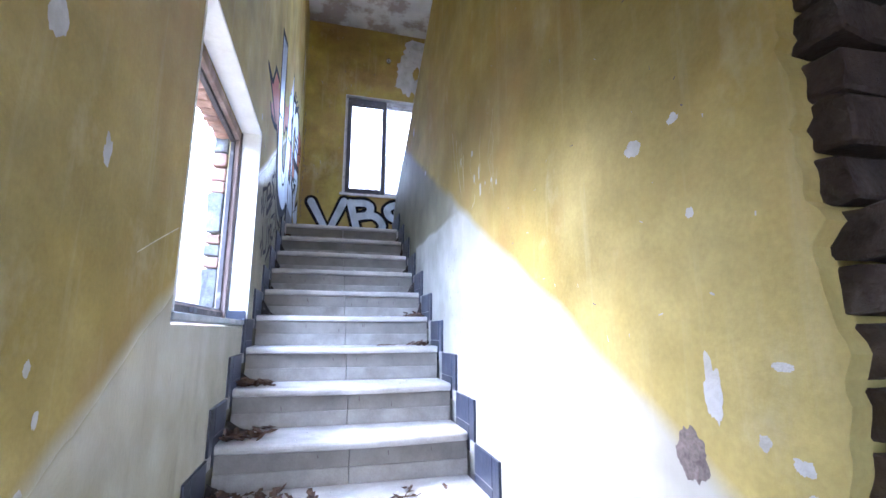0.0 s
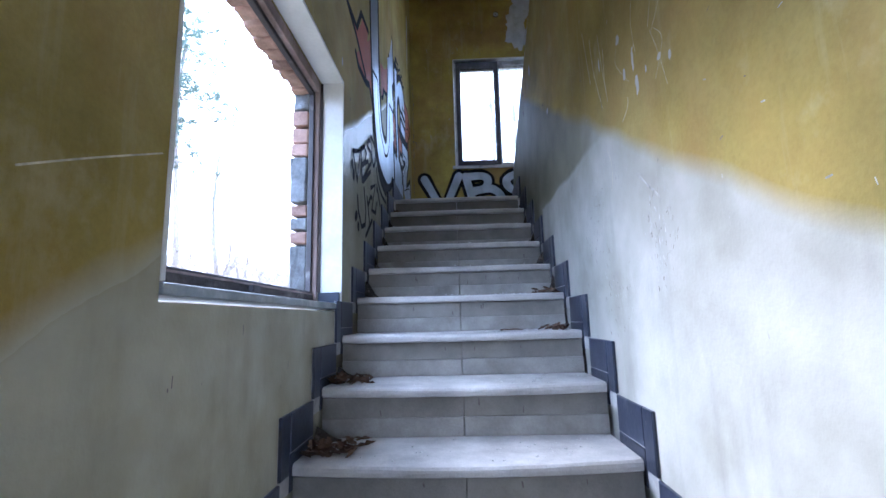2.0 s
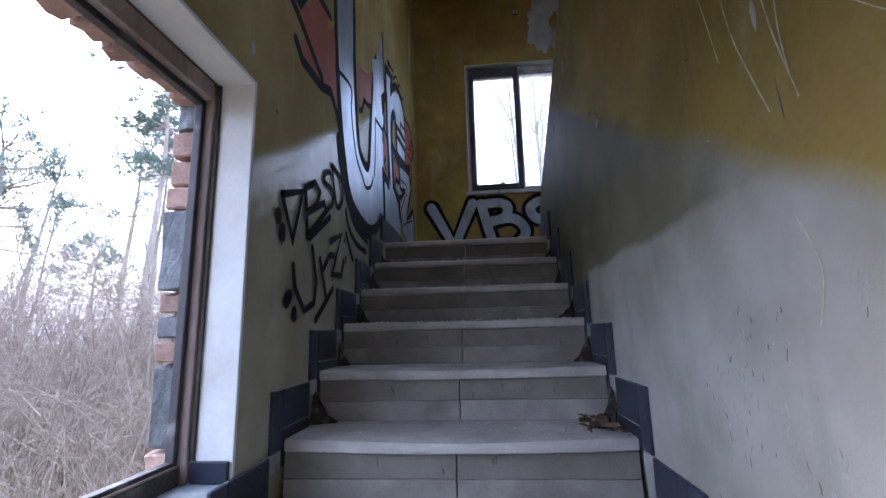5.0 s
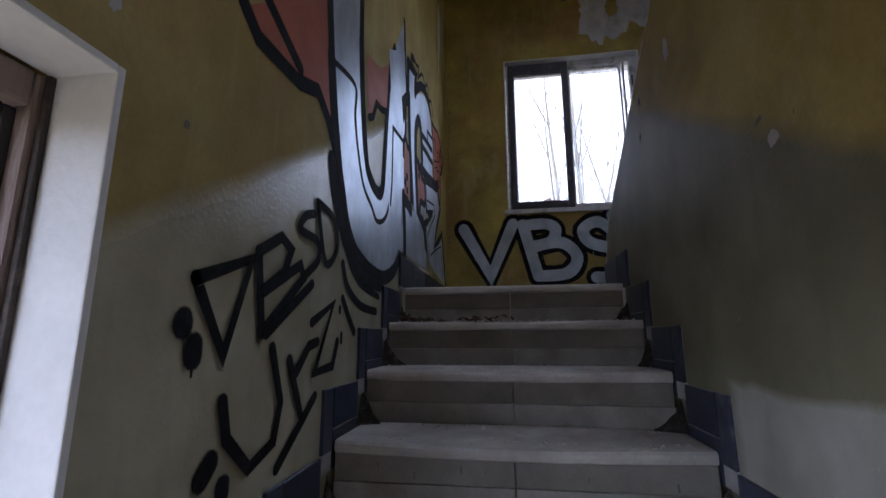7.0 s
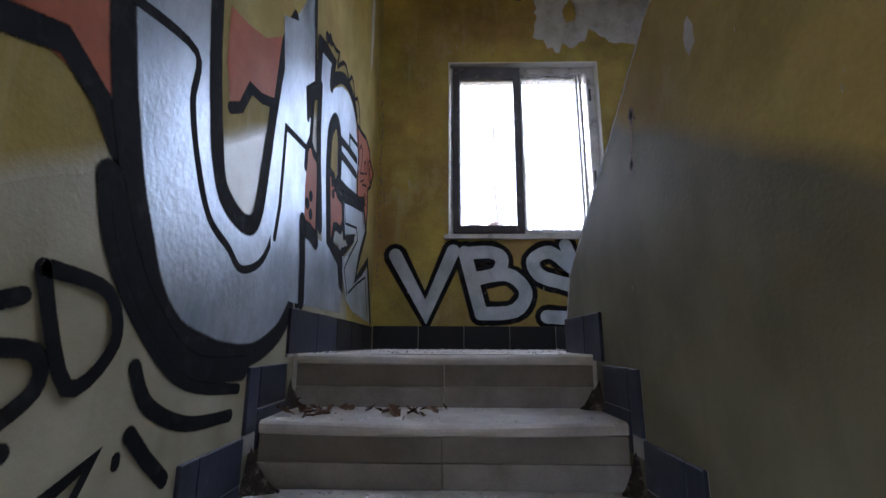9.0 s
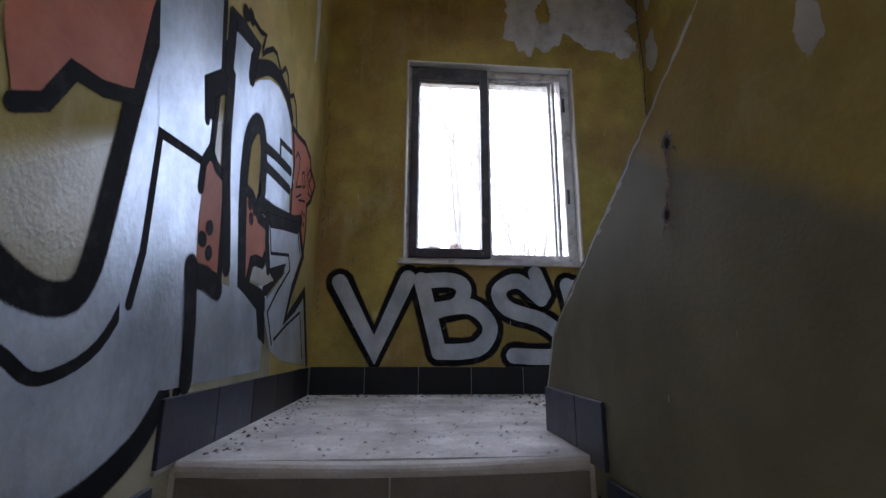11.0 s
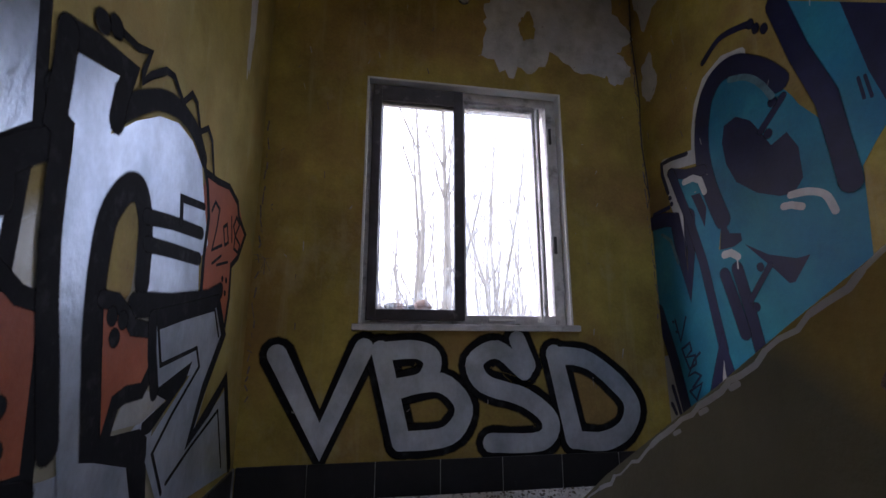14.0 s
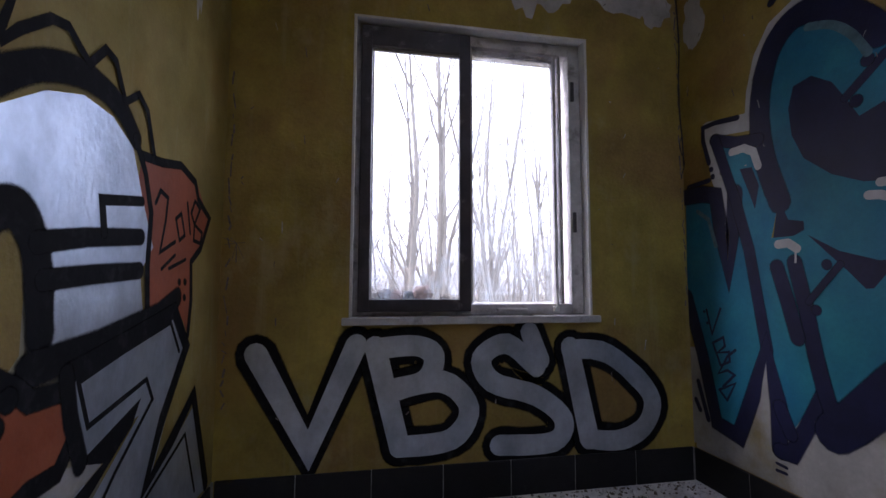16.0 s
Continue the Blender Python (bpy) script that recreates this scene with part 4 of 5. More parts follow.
def back_piece():
    thing = tagged(new("graffiti_letters"), "chrome letters VBSD with black outline under the window", "graffiti")
    p = Piece(thing, lambda a, b, d: (a, YB - d, b), NAMES)
    fill, line = p.fill, p.line
    line("black", 0.152, [(0.15, 2.40), (0.37, 2.00), (0.56, 2.43)])
    line("black", 0.152, [(0.64, 2.42), (0.75, 1.99)])
    line("black", 0.152, [(0.64, 2.41), (0.82, 2.42), (0.90, 2.37), (0.86, 2.27), (0.71, 2.23)], smooth=True)
    line("black", 0.152, [(0.71, 2.23), (0.94, 2.26), (1.06, 2.14), (0.98, 2.01), (0.75, 1.99)], smooth=True)
    line("black", 0.152, [(1.38, 2.31), (1.24, 2.42), (1.12, 2.36), (1.17, 2.25), (1.38, 2.18), (1.51, 2.07), (1.46, 1.97), (1.20, 1.97)], smooth=True)
    line("black", 0.152, [(1.35, 2.47), (1.40, 2.34)])
    line("black", 0.152, [(1.55, 2.40), (1.64, 1.97)])
    line("black", 0.152, [(1.55, 2.39), (1.75, 2.36), (1.96, 2.17), (1.94, 2.03), (1.81, 1.96), (1.64, 1.97)], smooth=True)
    line("silver", 0.092, [(0.15, 2.40), (0.37, 2.00), (0.56, 2.43)])
    line("silver", 0.092, [(0.64, 2.42), (0.75, 1.99)])
    line("silver", 0.092, [(0.64, 2.41), (0.82, 2.42), (0.90, 2.37), (0.86, 2.27), (0.71, 2.23)], smooth=True)
    line("silver", 0.092, [(0.71, 2.23), (0.94, 2.26), (1.06, 2.14), (0.98, 2.01), (0.75, 1.99)], smooth=True)
    line("silver", 0.092, [(1.38, 2.31), (1.24, 2.42), (1.12, 2.36), (1.17, 2.25), (1.38, 2.18), (1.51, 2.07), (1.46, 1.97), (1.20, 1.97)], smooth=True)
    line("silver", 0.092, [(1.35, 2.47), (1.40, 2.34)])
    line("silver", 0.092, [(1.55, 2.40), (1.64, 1.97)])
    line("silver", 0.092, [(1.55, 2.39), (1.75, 2.36), (1.96, 2.17), (1.94, 2.03), (1.81, 1.96), (1.64, 1.97)], smooth=True)


def right_piece():
    thing = tagged(new("graffiti_piece"), "teal spray-painted lettering with navy outlines and white glints", "graffiti")
    p = Piece(thing, lambda a, b, d: (XR - d, a, b), NAMES)
    fill, line = p.fill, p.line
    fill("wallpale", [(4.29, 1.905), (2.95, 1.905), (2.95, 2.70), (4.29, 2.35)])
    fill("wallpale", [(4.365, 2.376), (4.392, 1.916), (3.941, 1.958), (3.65, 2.007), (3.486, 2.009), (3.457, 2.447), (3.911, 2.436)])
    line("chalk", 0.075, [(4.135, 3.436), (4.005, 3.409), (3.886, 3.387), (3.871, 3.513), (3.831, 3.644), (3.765, 3.729), (3.661, 3.761), (3.565, 3.732)])
    fill("chalk", [(4.159, 3.468), (4.087, 3.403), (4.037, 3.254), (3.999, 3.115), (4.026, 3.029), (4.044, 2.885), (4.074, 3.037), (4.124, 3.2)])
    line("navy", 0.02, [(4.132, 3.271), (4.163, 3.389), (4.16, 3.452), (4.085, 3.451), (3.96, 3.429)])
    line("navy", 0.02, [(4.27, 3.183), (4.137, 3.188)])
    line("navy", 0.02, [(4.122, 3.238), (4.119, 3.236)])
    line("navy", 0.02, [(4.114, 3.202), (4.112, 3.199)])
    fill("teal", [(3.80, 3.00), (3.74, 2.62), (3.62, 2.42), (3.20, 2.60), (3.16, 3.10), (3.40, 3.45), (3.70, 3.40)])
    fill("teal", [(4.294, 3.115), (4.094, 3.097), (4.053, 2.74), (3.994, 3.06), (4.055, 3.354), (3.857, 3.29), (3.782, 3.037), (3.827, 2.881), (3.724, 2.901), (3.692, 2.867), (3.74, 2.779), (3.649, 2.331), (3.793, 2.125), (3.877, 2.441), (4.024, 2.044), (4.162, 2.072), (4.31, 2.634)])
    fill("teal", [(3.74, 2.779), (3.667, 2.831), (3.574, 2.763), (3.486, 2.674), (3.412, 2.712), (3.352, 2.699), (3.365, 2.509), (3.459, 2.409), (3.628, 2.239), (3.649, 2.331)])
    fill("teal", [(3.854, 3.286), (3.847, 3.459), (3.804, 3.596), (3.742, 3.681), (3.657, 3.705), (3.569, 3.666), (3.481, 3.582), (3.404, 3.482), (3.346, 3.378), (3.315, 3.25), (3.344, 2.964), (3.384, 2.822), (3.451, 2.774), (3.571, 2.805), (3.68, 2.873), (3.767, 3.002), (3.827, 3.179)], smooth=True)
    fill("navy", [(3.724, 3.376), (3.699, 3.454), (3.629, 3.464), (3.558, 3.407), (3.511, 3.319), (3.48, 3.254), (3.406, 3.276), (3.369, 3.196), (3.372, 3.07), (3.418, 3.023), (3.48, 3.032), (3.58, 3.081), (3.676, 3.166), (3.717, 3.269)])
    fill("teal", [(3.52, 3.337), (3.396, 3.433), (3.37, 3.338), (3.48, 3.254)])
    line("navy", 0.085, [(3.783, 3.021), (3.831, 3.18), (3.852, 3.323), (3.842, 3.475), (3.8, 3.611), (3.737, 3.692), (3.656, 3.719), (3.568, 3.688), (3.479, 3.606), (3.402, 3.501)], smooth=True)
    line("navy", 0.026, [(3.518, 3.333), (3.457, 3.379), (3.394, 3.429)])
    line("navy", 0.035, [(3.486, 3.309), (3.485, 3.307)])
    line("navy", 0.035, [(3.444, 3.431), (3.443, 3.429)])
    fill("navy", [(3.679, 2.877), (3.571, 2.809), (3.451, 2.77), (3.397, 2.774), (3.474, 2.681), (3.498, 2.679), (3.549, 2.739), (3.611, 2.804)])
    fill("navy", [(3.786, 3.037), (3.751, 2.944), (3.691, 2.93), (3.69, 2.897), (3.734, 2.879), (3.819, 2.88)])
    fill("teal", [(3.345, 3.835), (3.125, 3.64), (3.047, 3.167), (3.108, 3.103), (3.209, 2.978), (3.236, 3.331), (3.302, 3.562)])
    fill("navy", [(3.13, 3.644), (2.943, 3.477), (3.0, 3.167), (3.054, 3.181), (3.091, 3.343)])
    line("navy", 0.075, [(3.36, 3.838), (3.305, 3.568), (3.236, 3.331), (3.222, 3.147), (3.211, 2.997)])
    line("navy", 0.012, [(3.125, 3.337), (3.12, 3.258)])
    line("navy", 0.012, [(3.104, 3.332), (3.097, 3.251)])
    line("navy", 0.026, [(3.77, 3.838), (3.656, 3.888), (3.535, 3.859), (3.484, 3.833)], smooth=True)
    line("navy", 0.03, [(3.485, 3.842), (3.483, 3.828)])
    line("navy", 0.03, [(3.463, 3.803), (3.461, 3.788)])
    line("navy", 0.03, [(3.425, 3.772), (3.423, 3.758)])
    line("chalk", 0.03, [(3.433, 3.02), (3.361, 3.01), (3.302, 2.976), (3.279, 2.91)], smooth=True)
    line("navy", 0.07, [(4.293, 3.136), (4.179, 3.13), (4.1, 3.106), (4.078, 2.925), (4.049, 2.722), (4.009, 2.954), (3.992, 3.096)])
    line("navy", 0.045, [(4.094, 3.371), (3.978, 3.322), (3.861, 3.298)])
    line("navy", 0.045, [(4.089, 3.369), (4.04, 3.217), (3.989, 3.059), (3.934, 2.84), (3.9, 2.603), (3.874, 2.425)])
    line("navy", 0.06, [(4.31, 2.634), (4.224, 2.356), (4.154, 2.06), (4.035, 2.037), (3.952, 2.231), (3.877, 2.441), (3.837, 2.227), (3.842, 2.049)])
    line("navy", 0.05, [(3.842, 2.044), (3.792, 2.047), (3.725, 2.169), (3.659, 2.293)])
    line("navy", 0.05, [(3.793, 2.125), (3.831, 2.213)])
    line("navy", 0.05, [(3.736, 2.778), (3.7, 2.597), (3.678, 2.439), (3.654, 2.322), (3.627, 2.226)])
    line("navy", 0.12, [(3.632, 2.176), (3.57, 2.229), (3.434, 2.378), (3.349, 2.465)])
    fill("navy", [(3.672, 2.304), (3.635, 2.334), (3.584, 2.211), (3.613, 2.128), (3.641, 2.139)])
    fill("navy", [(3.96, 3.197), (3.899, 3.19), (3.869, 3.105), (3.894, 3.01), (3.917, 3.08)])
    line("navy", 0.05, [(3.81, 2.763), (3.774, 2.632), (3.741, 2.492)])
    line("navy", 0.022, [(3.689, 2.63), (3.633, 2.694), (3.571, 2.763)])
    line("navy", 0.03, [(3.664, 2.602), (3.663, 2.599)])
    line("navy", 0.03, [(3.617, 2.765), (3.616, 2.762)])
    line("chalk", 0.035, [(3.997, 3.284), (3.933, 3.283), (3.887, 3.254), (3.868, 3.187)])
    line("chalk", 0.035, [(3.798, 2.852), (3.757, 2.854), (3.723, 2.83)])
    line("chalk", 0.008, [(3.727, 2.832), (3.731, 2.778)])
    line("chalk", 0.03, [(3.469, 2.984), (3.437, 2.98), (3.395, 2.961)])
    line("scuffteal", 0.03, [(3.629, 3.652), (3.545, 3.611), (3.483, 3.541), (3.44, 3.454)], smooth=True)
    line("scuffteal", 0.02, [(4.215, 3.051), (4.148, 3.001), (4.11, 2.872)])
    line("navy", 0.012, [(4.186, 2.574), (4.158, 2.463), (4.101, 2.584)])
    line("navy", 0.012, [(4.156, 2.422), (4.116, 2.327)])
    line("navy", 0.012, [(4.156, 2.422), (4.093, 2.455), (4.086, 2.417), (4.13, 2.381), (4.065, 2.394), (4.063, 2.352), (4.114, 2.326)])
    line("navy", 0.012, [(4.029, 2.407), (4.075, 2.372), (4.13, 2.288), (4.079, 2.311), (4.04, 2.297), (4.106, 2.234)])
    line("navy", 0.012, [(4.13, 2.214), (4.087, 2.178), (4.038, 2.262), (4.13, 2.214)])
    line("navy", 0.014, [(4.202, 2.565), (4.199, 2.564)])
    line("navy", 0.014, [(4.185, 2.513), (4.182, 2.511)])
    line("navy", 0.02, [(4.258, 2.226), (4.204, 2.06)])
    line("navy", 0.02, [(4.277, 2.135), (4.253, 2.093)])
    line("navy", 0.012, [(3.857, 1.993), (3.815, 1.99)])
    line("navy", 0.012, [(3.859, 1.966), (3.817, 1.967)])


left_piece()
back_piece()
right_piece()

# ---- flaked plaster, scars and fittings ----
PATCH = mat("bare_grey_plaster", (0.50, 0.50, 0.50), 0.85, spread=0.15, scale=9, fine=80, second=(0.38, 0.37, 0.35), second_at=0.58, second_scale=7, bump=0.3)
SCAR = mat("dark_plaster_scar", (0.17, 0.14, 0.13), 0.95, spread=0.4, scale=30, fine=120, bump=0.8)


def flake(to_world, a, b, wa, wb, seed, material=PATCH, label="flake of missing paint showing pale plaster", depth=0.0009, hole=False):
    """A ragged patch where the paint has come off."""
    bm = bmesh.new()
    n = 46
    ring, rim = [], []
    for i in range(n):
        u = 2 * math.pi * i / n
        r = 1 + 0.38 * noise.noise((math.cos(u) * 1.3 + seed * 3.1, math.sin(u) * 1.3, seed)) + 0.22 * noise.noise((math.cos(u) * 4, math.sin(u) * 4 + seed, 4))
        ring.append(bm.verts.new(to_world(a + wa * 0.5 * r * math.cos(u), b + wb * 0.5 * r * math.sin(u), depth)))
    c = bm.verts.new(to_world(a, b, depth))
    for i in range(n):
        bm.faces.new((ring[i], ring[(i + 1) % n], c))
    return tagged(part("paint_flake", bm, material), label, "flake", "flaked paint", "structure")


on_left = lambda a, b, d: (d, a, b)
on_mid = lambda a, b, d: (W - d, a, b)
on_back = lambda a, b, d: (a, YB - d, b)
on_right = lambda a, b, d: (XR - d, a, b)
for i, (a, b, wa, wb) in enumerate(((-0.60, 1.18, 0.055, 0.035), (-0.75, 0.69, 0.038, 0.105), (-0.878, 0.734, 0.035, 0.014), (-0.837, 0.622, 0.022, 0.026), (-0.891, 0.602, 0.03, 0.022), (-0.739, 1.00, 0.018, 0.022), (-0.72, 1.195, 0.03, 0.02), (-0.90, 0.56, 0.02, 0.02),
        (0.407, 1.405, 0.022, 0.055), (0.49, 1.482, 0.02, 0.04), (0.423, 1.49, 0.014, 0.07), (0.268, 1.403, 0.022, 0.018), (0.519, 1.617, 0.03, 0.03), (0.216, 1.375, 0.014, 0.025), (0.345, 1.415, 0.01, 0.02), (0.70, 1.64, 0.012, 0.05), (1.57, 1.891, 0.035, 0.03), (2.046, 2.415, 0.035, 0.08))):
    flake(on_mid, a, b, wa, wb, i + 1)
flake(on_mid, -0.69, 0.57, 0.07, 0.09, 31, SCAR, "dark scar where plaster was knocked off")
for i, (a, b, wa, wb) in enumerate(((-0.69, 1.24, 0.05, 0.07), (-0.494, 1.109, 0.03, 0.06), (-0.626, 0.729, 0.016, 0.024), (-0.587, 0.655, 0.016, 0.03), (3.93, 3.95, 0.10, 0.62), (1.13, 1.97, 0.02, 0.04), (-0.6, 0.55, 0.02, 0.03))):
    flake(on_left, a, b, wa, wb, i + 40)
for i, (a, b, wa, wb, m_) in enumerate(((1.40, 4.33, 0.42, 0.62, PATCH), (1.85, 4.42, 0.62, 0.60, PATCH), (1.62, 4.62, 0.7, 0.5, PATCH), (1.48, 4.37, 0.11, 0.20, PLASTER), (2.05, 4.15, 0.2, 0.22, PATCH))):
    flake(on_back, a, b, wa, wb, i + 60, m_, depth=0.0009 + 0.0004 * (1 + i))
for i, (a, b, wa, wb) in enumerate(((4.12, 4.62, 0.3, 0.45), (4.20, 4.02, 0.14, 0.30))):
    flake(on_right, a, b, wa, wb, i + 80)
PAINT["scrape"] = mat("pale_scrape", (0.56, 0.51, 0.37), 0.85, spread=0.4, scale=30)
scratch = Piece(tagged(new("scratch_marks"), "pale scratches in the ochre paint", "scratches"), on_left, {"scrape": "scratch"})
scratch.line("scrape", 0.003, [(-0.31, 0.95), (-0.20, 1.00), (-0.06, 1.06)], smooth=True)
scratch2 = Piece(tagged(new("scratch_marks"), "thin pale scratches on the middle wall", "scratches"), on_mid, {"scrape": "scratch"})
rs = random.Random(12)
for i in range(7):
    a, b = rs.uniform(0.2, 0.9), rs.uniform(1.3, 1.75)
    scratch2.line("scrape", 0.0016, [(a, b), (a + rs.uniform(-0.05, 0.05), b - rs.uniform(0.04, 0.09)), (a + rs.uniform(-0.07, 0.07), b - rs.uniform(0.12, 0.2))], smooth=True)
# small gouges, scuffs and dirt on the walls
PAINT["gouge"] = SCAR
PAINT["scuff"] = mat("grey_scuff", (0.40, 0.39, 0.365), 0.9, spread=0.4, scale=30)
for pts in ([(0.861, 1.875), (0.83, 1.74), (0.804, 1.625)], [(0.65, 1.667), (0.655, 1.58), (0.649, 1.507)], [(0.477, 1.401), (0.49, 1.37), (0.533, 1.35)], [(0.779, 1.795), (0.76, 1.65), (0.70, 1.48)], [(0.69, 1.75), (0.67, 1.60), (0.64, 1.47)], [(0.403, 1.524), (0.412, 1.52), (0.428, 1.513)]):
    scratch2.line("scrape", 0.0032, pts, smooth=True)
gouge = Piece(tagged(new("wall_gouges"), "small dark gouges and scuffs in the pale plaster", "gouges"), on_mid, {"gouge": "gouge", "scuff": "scuff"})
for cy, cz, sy, sz, lean, count in ((0.33, 0.96, 0.035, 0.07, -0.35, 60), (0.86, 1.09, 0.03, 0.08, 0.05, 44), (0.62, 0.78, 0.09, 0.09, 0.1, 40), (0.95, 0.95, 0.06, 0.12, 0.05, 30), (0.36, 1.10, 0.05, 0.006, 0.7, 4), (0.9, 0.9, 0.5, 0.25, 0.0, 26), (-0.4, 0.9, 0.35, 0.35, 0.2, 14), (1.9, 1.9, 0.4, 0.3, 0.0, 10)):
    for i in range(count):
        a, b = rs.gauss(cy, sy), rs.gauss(cz, sz)
        dz = rs.uniform(0.003, 0.015) * (0.4 if lean > 0.5 else 1)
        if lean > 0.5:
            gouge.line("scuff", rs.uniform(0.0006, 0.0014), [(a, b + 0.65 * (a - cy)), (a + 0.025, b + 0.65 * (a - cy) + 0.017)])
        else:
            gouge.line("gouge" if rs.random() < 0.25 else "scuff", rs.uniform(0.0008, 0.0022), [(a, b), (a + lean * dz, b + dz)])
for i in range(60):
    a, b = rs.uniform(-0.88, 0.9), rs.uniform(0.75, 2.1)
    if b > 0.98 + 0.59 * a:
        gouge.line("gouge" if rs.random() < 0.45 else "scuff", rs.uniform(0.0012, 0.0045), [(a, b), (a + rs.uniform(-0.016, 0.016), b + rs.uniform(-0.006, 0.006))])
for cy, cz, sy, sz, lean, count, wide in ((0.365, 0.99, 0.022, 0.045, -0.5, 34, 0.0042), (0.335, 0.92, 0.02, 0.05, -0.5, 26, 0.004), (0.78, 1.13, 0.05, 0.05, 0.0, 44, 0.0034), (0.89, 1.08, 0.03, 0.07, 0.0, 24, 0.003), (0.70, 0.86, 0.06, 0.09, 0.0, 40, 0.0036), (0.55, 1.20, 0.03, 0.015, -0.8, 10, 0.003)):
    for i in range(count):
        a, b = rs.gauss(cy, sy), rs.gauss(cz, sz)
        d = rs.uniform(0.004, 0.016)
        lean = lean * rs.uniform(-0.4, 1.5) + rs.uniform(-0.35, 0.35)
        gouge.line("gouge" if rs.random() < 0.22 else "scuff", wide * rs.uniform(0.3, 1.0), [(a, b), (a + 0.5 * lean * d + rs.uniform(-0.002, 0.002), b + 0.5 * d), (a + lean * d + rs.uniform(-0.002, 0.002), b + d)])
for i in range(7):
    # the long grey rub that slants down the pale paint
    u = rs.uniform(0, 0.3)
    gouge.line("scuff", rs.uniform(0.0007, 0.0018), [(0.425 - 0.14 * u, 1.150 - 0.11 * u + rs.uniform(-0.006, 0.006)), (0.425 - 0.14 * (u + 0.3), 1.150 - 0.11 * (u + 0.3) + rs.uniform(-0.006, 0.006)), (0.425 - 0.14 * (u + 0.7), 1.150 - 0.11 * (u + 0.7) + rs.uniform(-0.006, 0.006))], smooth=True)
gouge_l = Piece(tagged(new("wall_gouges"), "small dark nail holes and scrapes in the plaster", "gouges"), on_left, {"gouge": "gouge"})
for i in range(26):
    a = rs.uniform(-0.8, 1.1)
    b = 0.63 * a + rs.uniform(0.1, 0.85)
    if not (-0.06 < a < 1.16 and b > 0.77):
        gouge_l.line("gouge", rs.uniform(0.0015, 0.004), [(a, b), (a + rs.uniform(-0.004, 0.004), b + rs.uniform(-0.022, 0.022))])
gouge_l.line("gouge", 0.012, [(1.284, 1.857), (1.284, 1.861)])
gouge.line("gouge", 0.012, [(1.56, 1.93), (1.575, 1.925)])
gouge.line("gouge", 0.003, [(0.64, 1.44), (0.645, 1.50)])

gouge_b = Piece(tagged(new("wall_gouges"), "small scrapes, specks and cracks on the back wall", "gouges"), on_back, {"gouge": "gouge", "scuff": "scuff"})
for i in range(70):
    a, b = rs.uniform(0.05, 2.15), rs.uniform(2.0, 4.8)
    if not (0.48 < a < 1.72 and 2.46 < b < 3.97):
        gouge_b.line("gouge" if rs.random() < 0.5 else "scuff", rs.uniform(0.0015, 0.006), [(a, b), (a + rs.uniform(-0.012, 0.012), b + rs.uniform(-0.05, 0.02))])
for corner, low, high in ((2.185, 2.6, 4.75), (0.03, 2.2, 3.6)):
    q = high
    while q > low:
        step = rs.uniform(0.02, 0.09)
        gouge_b.line("gouge", rs.uniform(0.003, 0.009), [(corner + rs.uniform(-0.012, 0.008), q), (corner + rs.uniform(-0.012, 0.008), q - step * rs.uniform(0.3, 0.9))])
        q -= step
for i in range(9):
    # a torn cobweb of cracks by the corner
    u = rs.uniform(0, 6.3)
    gouge_b.line("gouge", 0.002, [(0.06, 2.86), (0.06 + 0.05 * math.cos(u) * rs.uniform(0.5, 1.2), 2.86 + 0.08 * math.sin(u))])
gouge_r = Piece(tagged(new("wall_gouges"), "small scrapes and specks on the wall of the upper flight", "gouges"), on_right, {"gouge": "gouge", "scuff": "scuff"})
for i in range(30):
    a, b = rs.uniform(3.0, 4.25), rs.uniform(3.2, 4.8)
    gouge_r.line("gouge" if rs.random() < 0.4 else "scuff", rs.uniform(0.0015, 0.005), [(a, b), (a + rs.uniform(-0.012, 0.012), b + rs.uniform(-0.04, 0.02))])

for k in range(1, 8):
    riser = Piece(tagged(new("riser_marks"), "short dark scratches on the stone riser", "scratches", "scratches on the risers"), lambda a, b, d, k=k: (a, k * GO + 0.0275 - d, b), {"gouge": "scratch"})
    for i in range(rs.randint(3, 6)):
        a, b = rs.uniform(0.1, 0.95), k * RISE - rs.uniform(0.045, 0.085)
        riser.line("gouge", rs.uniform(0.003, 0.006), [(a, b), (a + rs.uniform(-0.002, 0.002), b - rs.uniform(0.008, 0.022))])

# ragged pale edge where the plaster of the sloping wall top has chipped
edge = Piece(tagged(new("chipped_edge"), "ragged pale edge of chipped plaster along the wall top", "edge"), on_mid, {"chalk": "chip"})
yy = 3.05
while yy > 0.9:
    edge.line("chalk", rs.uniform(0.003, 0.011), [(yy, top_edge(yy) - 0.006), (yy - 0.02, top_edge(yy - 0.02) - rs.uniform(0.003, 0.014)), (yy - 0.045, top_edge(yy - 0.045) - rs.uniform(0.003, 0.014)), (yy - 0.06, top_edge(yy - 0.06) - 0.006)])
    if rs.random() < 0.35:
        edge.line("chalk", rs.uniform(0.004, 0.009), [(yy, top_edge(yy) - 0.016), (yy - 0.014, top_edge(yy - 0.014) - 0.018)])
    yy -= 0.062
edge.line("chalk", 0.012, [(3.163, 1.78), (3.162, 1.87), (3.126, 1.93), (3.06, 2.075)])

